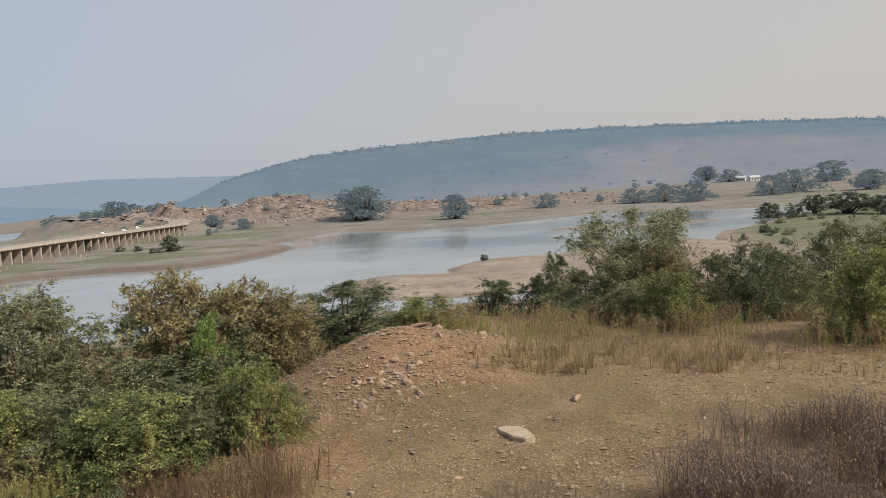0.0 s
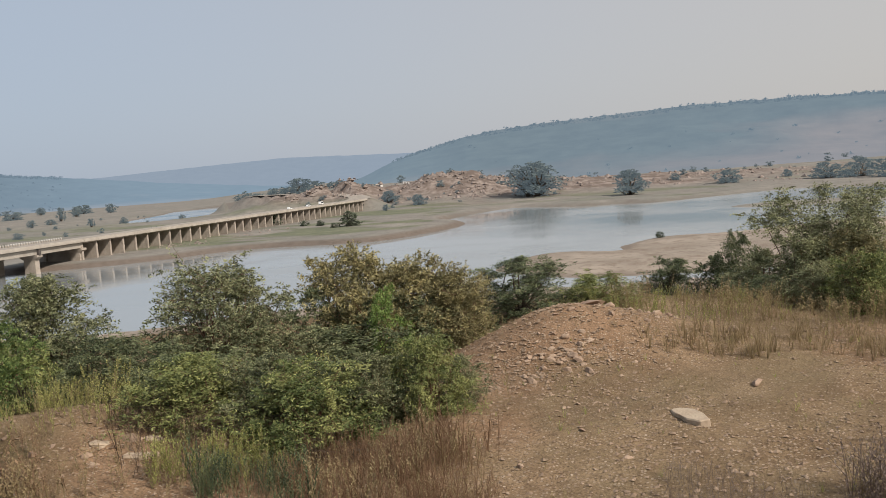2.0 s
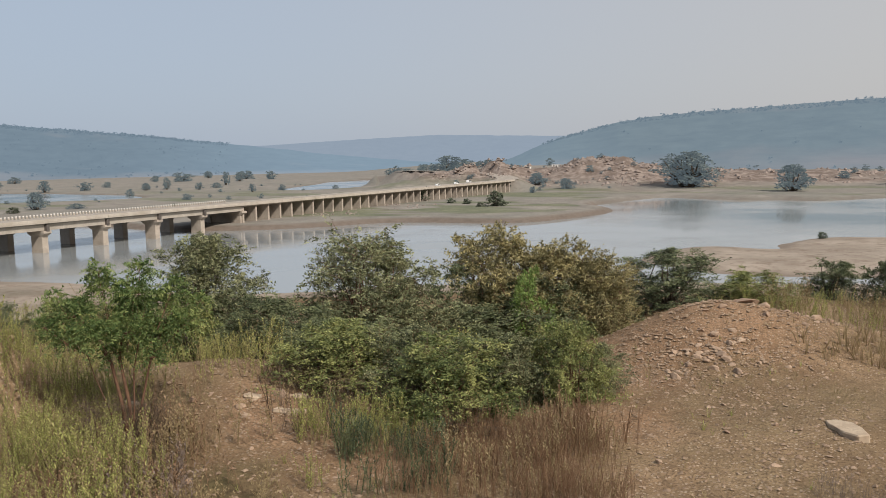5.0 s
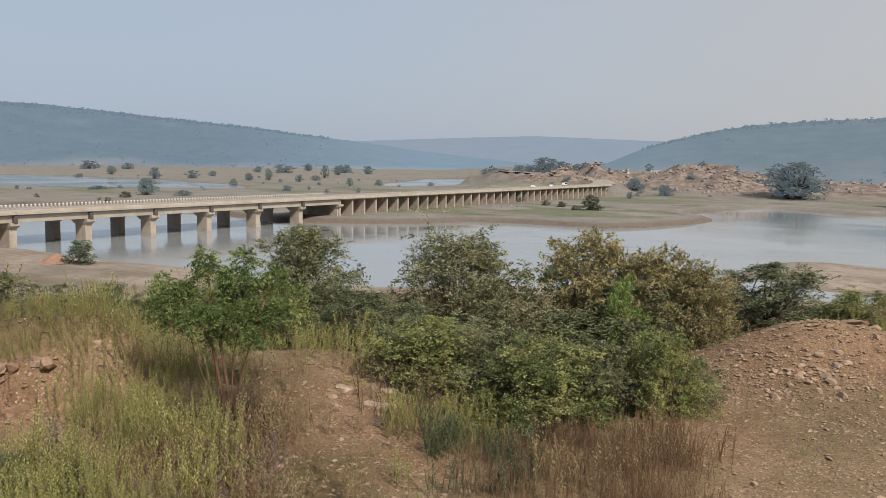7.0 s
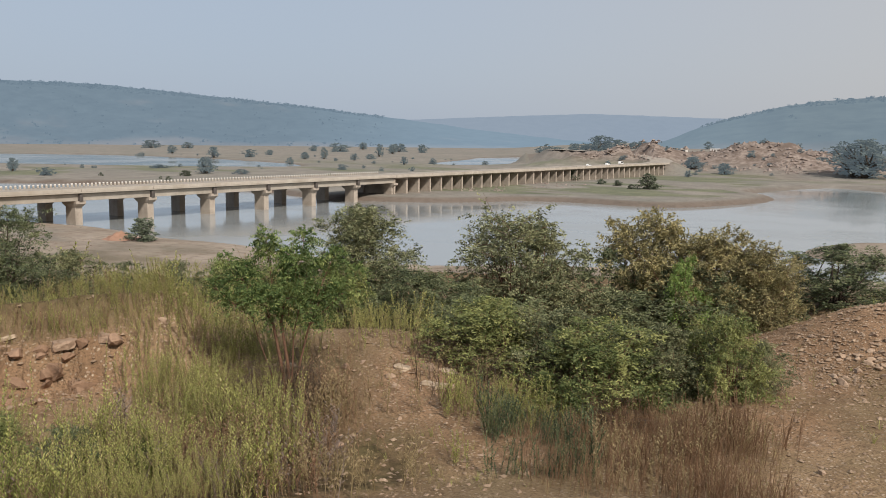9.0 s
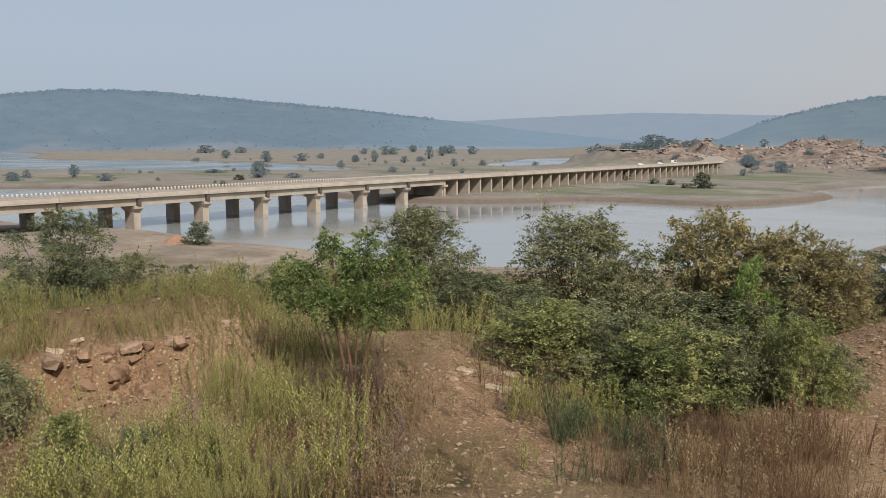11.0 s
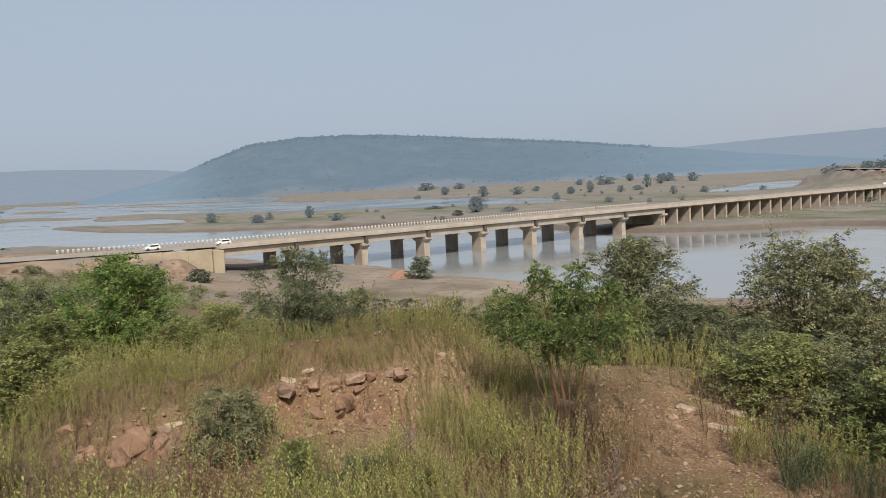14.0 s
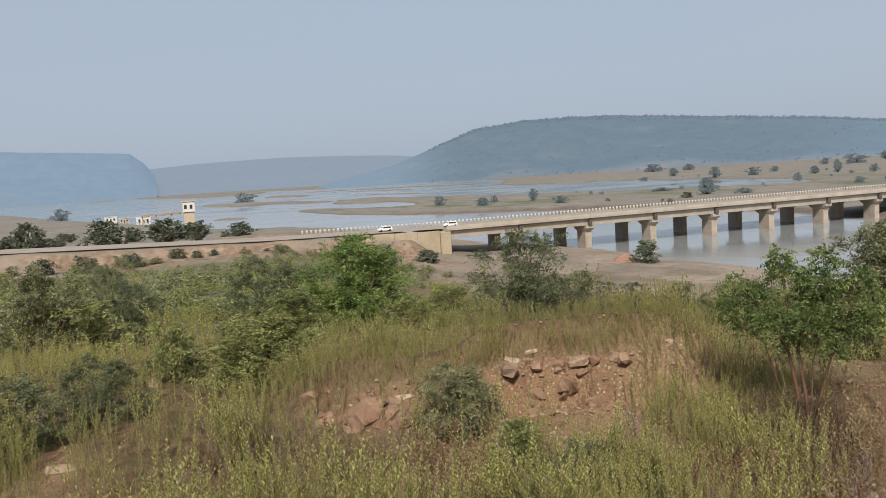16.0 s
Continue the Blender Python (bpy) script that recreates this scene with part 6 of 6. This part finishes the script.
# ---- tower, huts, vehicles ----
def hut(az, r, w, d, h, wall, roof, label, base=None, turn=0.0, flat_roof=True):
    x, y = spread(az, r)
    z = level(x, y) if base is None else base
    ob = thing("house", pose(x, y, z - 0.2, 0, 0, az + turn), None, label, "house")
    part("wall", block("wall", (-w / 2, w / 2, -d / 2, d / 2, 0, h), wall, 0.05), ob)
    if flat_roof:
        part("roof", block("roof", (-w / 2 - 0.35, w / 2 + 0.35, -d / 2 - 0.35, d / 2 + 0.35, h, h + 0.35), roof, 0.05), ob)
    else:
        bm = bmesh.new()
        a = [bm.verts.new(v) for v in ((-w / 2 - 0.4, -d / 2 - 0.5, h), (w / 2 + 0.4, -d / 2 - 0.5, h), (w / 2 + 0.4, d / 2 + 0.5, h), (-w / 2 - 0.4, d / 2 + 0.5, h), (-w / 2 - 0.4, 0, h + d * 0.28), (w / 2 + 0.4, 0, h + d * 0.28))]
        for f in ((0, 1, 5, 4), (2, 3, 4, 5), (0, 4, 3), (1, 2, 5), (3, 2, 1, 0)):
            bm.faces.new([a[k] for k in f])
        part("roof", bm_mesh("roof", bm, roof), ob)
    for k, fx in enumerate((-0.28, 0.28)):
        part("window", block("window", (fx * w - w * 0.07, fx * w + w * 0.07, -d / 2 - 0.06, -d / 2 + 0.1, h * 0.4, h * 0.75), "glass_dark"), ob)
    part("door", block("door", (-w * 0.07, w * 0.07, -d / 2 - 0.06, -d / 2 + 0.1, 0.2, h * 0.7), "black_paint"), ob)
    return ob


def intake_tower():
    x, y = spread(86.1, 618)
    ob = thing("intake_tower", pose(x, y, -0.5, 0, 0, 86), None, "ochre and white water intake tower standing at the lake shore", "tower")
    part("shaft", block("shaft", (-3.6, 3.6, -3.6, 3.6, -1, 10.5), "yellow_wall", 0.15), ob, "ochre shaft")
    part("balcony", block("balcony", (-4.6, 4.6, -4.6, 4.6, 10.5, 11.1), "white_paint", 0.05), ob)
    room = part("room", block("room", (-4.1, 4.1, -4.1, 4.1, 11.1, 17.6), "white_paint", 0.05), ob, "white pump room")
    for fx in (-2.2, 1.6):
        part("window", block("window", (fx - 0.9, fx + 0.9, -4.2, -4.0, 12.6, 15.4), "glass_dark"), room)
    part("roof", block("roof", (-4.7, 4.7, -4.7, 4.7, 17.6, 18.1), "yellow_wall", 0.05), ob, "ochre roof slab")
    for a, b in ((-4.5, -4.5), (4.2, -4.5), (-4.5, 4.2), (4.2, 4.2)):
        part("parapet_post", block("parapet_post", (a, a + 0.3, b, b + 0.3, 18.1, 18.9), "yellow_wall"), ob)
    # gangway to the shore
    gx, gy = spread(89.0, 770)
    g = thing("gangway", None, None, "narrow concrete gangway between shore and tower", "footbridge")
    d = Vector((gx - x, gy - y, -5.2))
    n = 6
    for k in range(n):
        p, q = Vector((x, y, 9.8)) + d * (k / n), Vector((x, y, 9.8)) + d * ((k + 1) / n)
        m = Matrix.Translation((p + q) / 2) @ Matrix.Rotation(math.atan2(d.y, d.x), 4, "Z")
        ln = d.length / n
        part("gangway_deck", block("gangway_deck", (-ln / 2 + 0.03, ln / 2 - 0.03, -0.9, 0.9, -0.5, 0.0), "hay"), g, m=m)
        part("railing", block("railing", (-ln / 2, ln / 2, -0.95, -0.85, 0.1, 0.9), "hay"), g, m=m)
        if k % 2:
            part("support", block("support", (ln / 2 - 0.3, ln / 2 + 0.1, -0.5, 0.5, -11, -0.5), "concrete"), g, m=m)


intake_tower()
hut(90.9, 790, 10, 8, 5.2, "white_paint", "tin", "white flat-roofed hut at the lake")
hut(90.1, 785, 8, 8, 4.6, "cream_wall", "tin", "pale hut at the lake")
hut(88.95, 780, 12, 9, 6.2, "white_paint", "white_paint", "white flat-roofed building with roof railing at the lake")
hut(88.3, 775, 7, 5, 3.0, "white_paint", "tin", "low white hut at the lake")
hut(18.1, 780, 8, 6, 2.8, "white_paint", "tin", "small white hut among rocks")
random.seed(9)
for k in range(11):
    a, r = random.uniform(14.5, 22), random.uniform(1020, 1130)
    hx, hy, hz_ = on_hill("hill", a, r)
    hut(a, r, random.uniform(5, 9), random.uniform(5, 7), random.uniform(2.4, 3.2), random.choice(("cream_wall", "white_paint", "cream_wall")), "concrete", "small pale village house below the hill",
        max(float(hz_), level(*spread(a, r))), random.uniform(-40, 40), random.random() < 0.5)
for a, r in ((-6.7, 1190), (-7.8, 1240), (-10.0, 1163), (-9.2, 1180), (-16.4, 1010), (-15.6, 1030)):
    hut(a, r, 11, 8, 4, "white_paint", "tin", "small white house at the hill's foot", None, random.uniform(-40, 40), False)


def vehicle(y, lane, paint, label, kind="car", flip=False):
    z = DECK if y > 90 else float(road_level(y)) - 0.03
    ob = thing(kind, pose(lane, y, z + 0.02, 0, 0, 180 if flip else 0), None, label, kind)
    ln, w, h, hood = (4.4, 1.75, 1.65, 1.0) if kind == "car" else (5.2, 1.9, 2.2, 0.35)
    prof = [(-ln / 2, 0.35), (ln / 2, 0.35), (ln / 2, 0.85), (ln / 2 - hood, 1.0), (ln / 2 - hood - 0.55, h), (-ln / 2 + 0.45, h), (-ln / 2, 1.0)]
    bm = bmesh.new()
    a = [bm.verts.new((-w / 2, p, q)) for p, q in prof]
    b = [bm.verts.new((w / 2, p, q)) for p, q in prof]
    bm.faces.new(a), bm.faces.new(b[::-1])
    for i in range(len(a)):
        bm.faces.new((a[i], b[i], b[(i + 1) % len(a)], a[(i + 1) % len(a)]))
    part("body", bm_mesh("body", bm, paint, 0.08), ob)
    for s in (-1, 1):
        part("side_window", block("side_window", (s * w / 2 - 0.02, s * w / 2 + 0.02, -ln / 2 + 0.6, ln / 2 - hood - 0.5, 1.05, h - 0.18), "glass_dark"), ob)
        for p in (-ln * 0.31, ln * 0.31):
            bm = bmesh.new()
            bmesh.ops.create_cone(bm, cap_ends=True, segments=14, radius1=0.34, radius2=0.34, depth=0.22, matrix=Matrix.Translation((s * (w / 2 - 0.08), p, 0.34)) @ Matrix.Rotation(math.pi / 2, 4, "Y"))
            part("wheel", bm_mesh("wheel", bm, "rubber", 0.03), ob)
    part("windscreen", block("windscreen", (-w / 2 + 0.12, w / 2 - 0.12, ln / 2 - hood - 0.42, ln / 2 - hood - 0.2, 1.1, h - 0.25), "glass_dark", 0.02), ob)
    return ob


vehicle(72, -240.5, "car_white", "white car driving off the bridge", "car", True)
vehicle(93, -240.5, "car_white", "white car on the bridge", "car", True)
vehicle(490, -240.5, "car_white", "white car at the far end of the bridge", "car")
vehicle(518, -240.5, "car_white", "white car at the far end of the bridge", "car")
vehicle(555, -247.5, "car_white", "pale van at the far end of the bridge", "van")


# ---- boulders of the stony rise, rubble at the bridge's foot, a heap of earth ----
def boulders(name, n, region, size, label, seed):
    rng = np.random.default_rng(seed)
    (x0, x1), (y0, y1) = region
    x, y = rng.uniform(x0, x1, n), rng.uniform(y0, y1, n)
    keep = fbm(x / 25, y / 25, 3, seed) > -0.05
    x, y = x[keep], y[keep]
    z = land(x, y)[0]
    keep = z > 0.3
    x, y, z = x[keep], y[keep], z[keep]
    base = np.array([(1, 0, 0), (0, 0.8, 0), (-1, 0.1, 0), (0.1, -0.8, 0), (0.1, 0, 0.7), (0, 0, -0.5)])
    tri = np.array([(0, 1, 4), (1, 2, 4), (2, 3, 4), (3, 0, 4), (1, 0, 5), (2, 1, 5), (3, 2, 5), (0, 3, 5)])
    s = size * (0.3 + rng.random(len(x)) ** 2)
    v = (base[None] + rng.normal(size=(len(x), 6, 3)) * 0.18) * s[:, None, None] + np.stack([x, y, z], 1)[:, None, :]
    f = tri[None] + 6 * np.arange(len(x))[:, None, None]
    thing(name, None, mesh_from(name, v.reshape(-1, 3), f.reshape(-1, 3), ["far_stone"]), label, "rocks", kind="stuff")


boulders("boulders", 1100, ((-330, 160), (660, 860)), 2.4, "pinkish boulders strewn over the stony rise", 81)
boulders("boulders", 2600, ((-330, -120), (655, 790)), 1.7, "pinkish boulders over the rocky knolls", 85)
boulders("rubble", 500, ((-233, -205), (280, 420)), 0.7, "stones strewn at the foot of the bridge piers", 82)


boulders("rubble", 900, ((-233, -192), (-75, 80)), 0.55, "loose stones and clods on the road's earth bank", 83)
boulders("rubble", 500, ((-228, -60), (88, 190)), 0.4, "loose stones and clods on the sandy bank", 84)


def earth_heap(az, r, w, h):
    x, y = spread(az, r)
    bm = bmesh.new()
    rng = np.random.default_rng(5)
    bmesh.ops.create_grid(bm, x_segments=18, y_segments=18, size=w)
    for v in bm.verts:
        q = math.hypot(v.co.x / w, v.co.y / w)
        v.co.z = h * math.exp(-4 * q * q) * (1 + 0.25 * rng.normal()) - 0.1
    thing("earth_heap", pose(x, y, level(x, y)), bm_mesh("earth_heap", bm, "red_earth", 0, True), "heap of reddish earth dumped on the sand by the bridge", "heap")


M["red_earth"] = surface("red_earth", (0.27, 0.15, 0.10), (0.38, 0.23, 0.16), 0.6, 0.95, 0.03, 4.0)
earth_heap(57.2, 221, 5.5, 1.7)
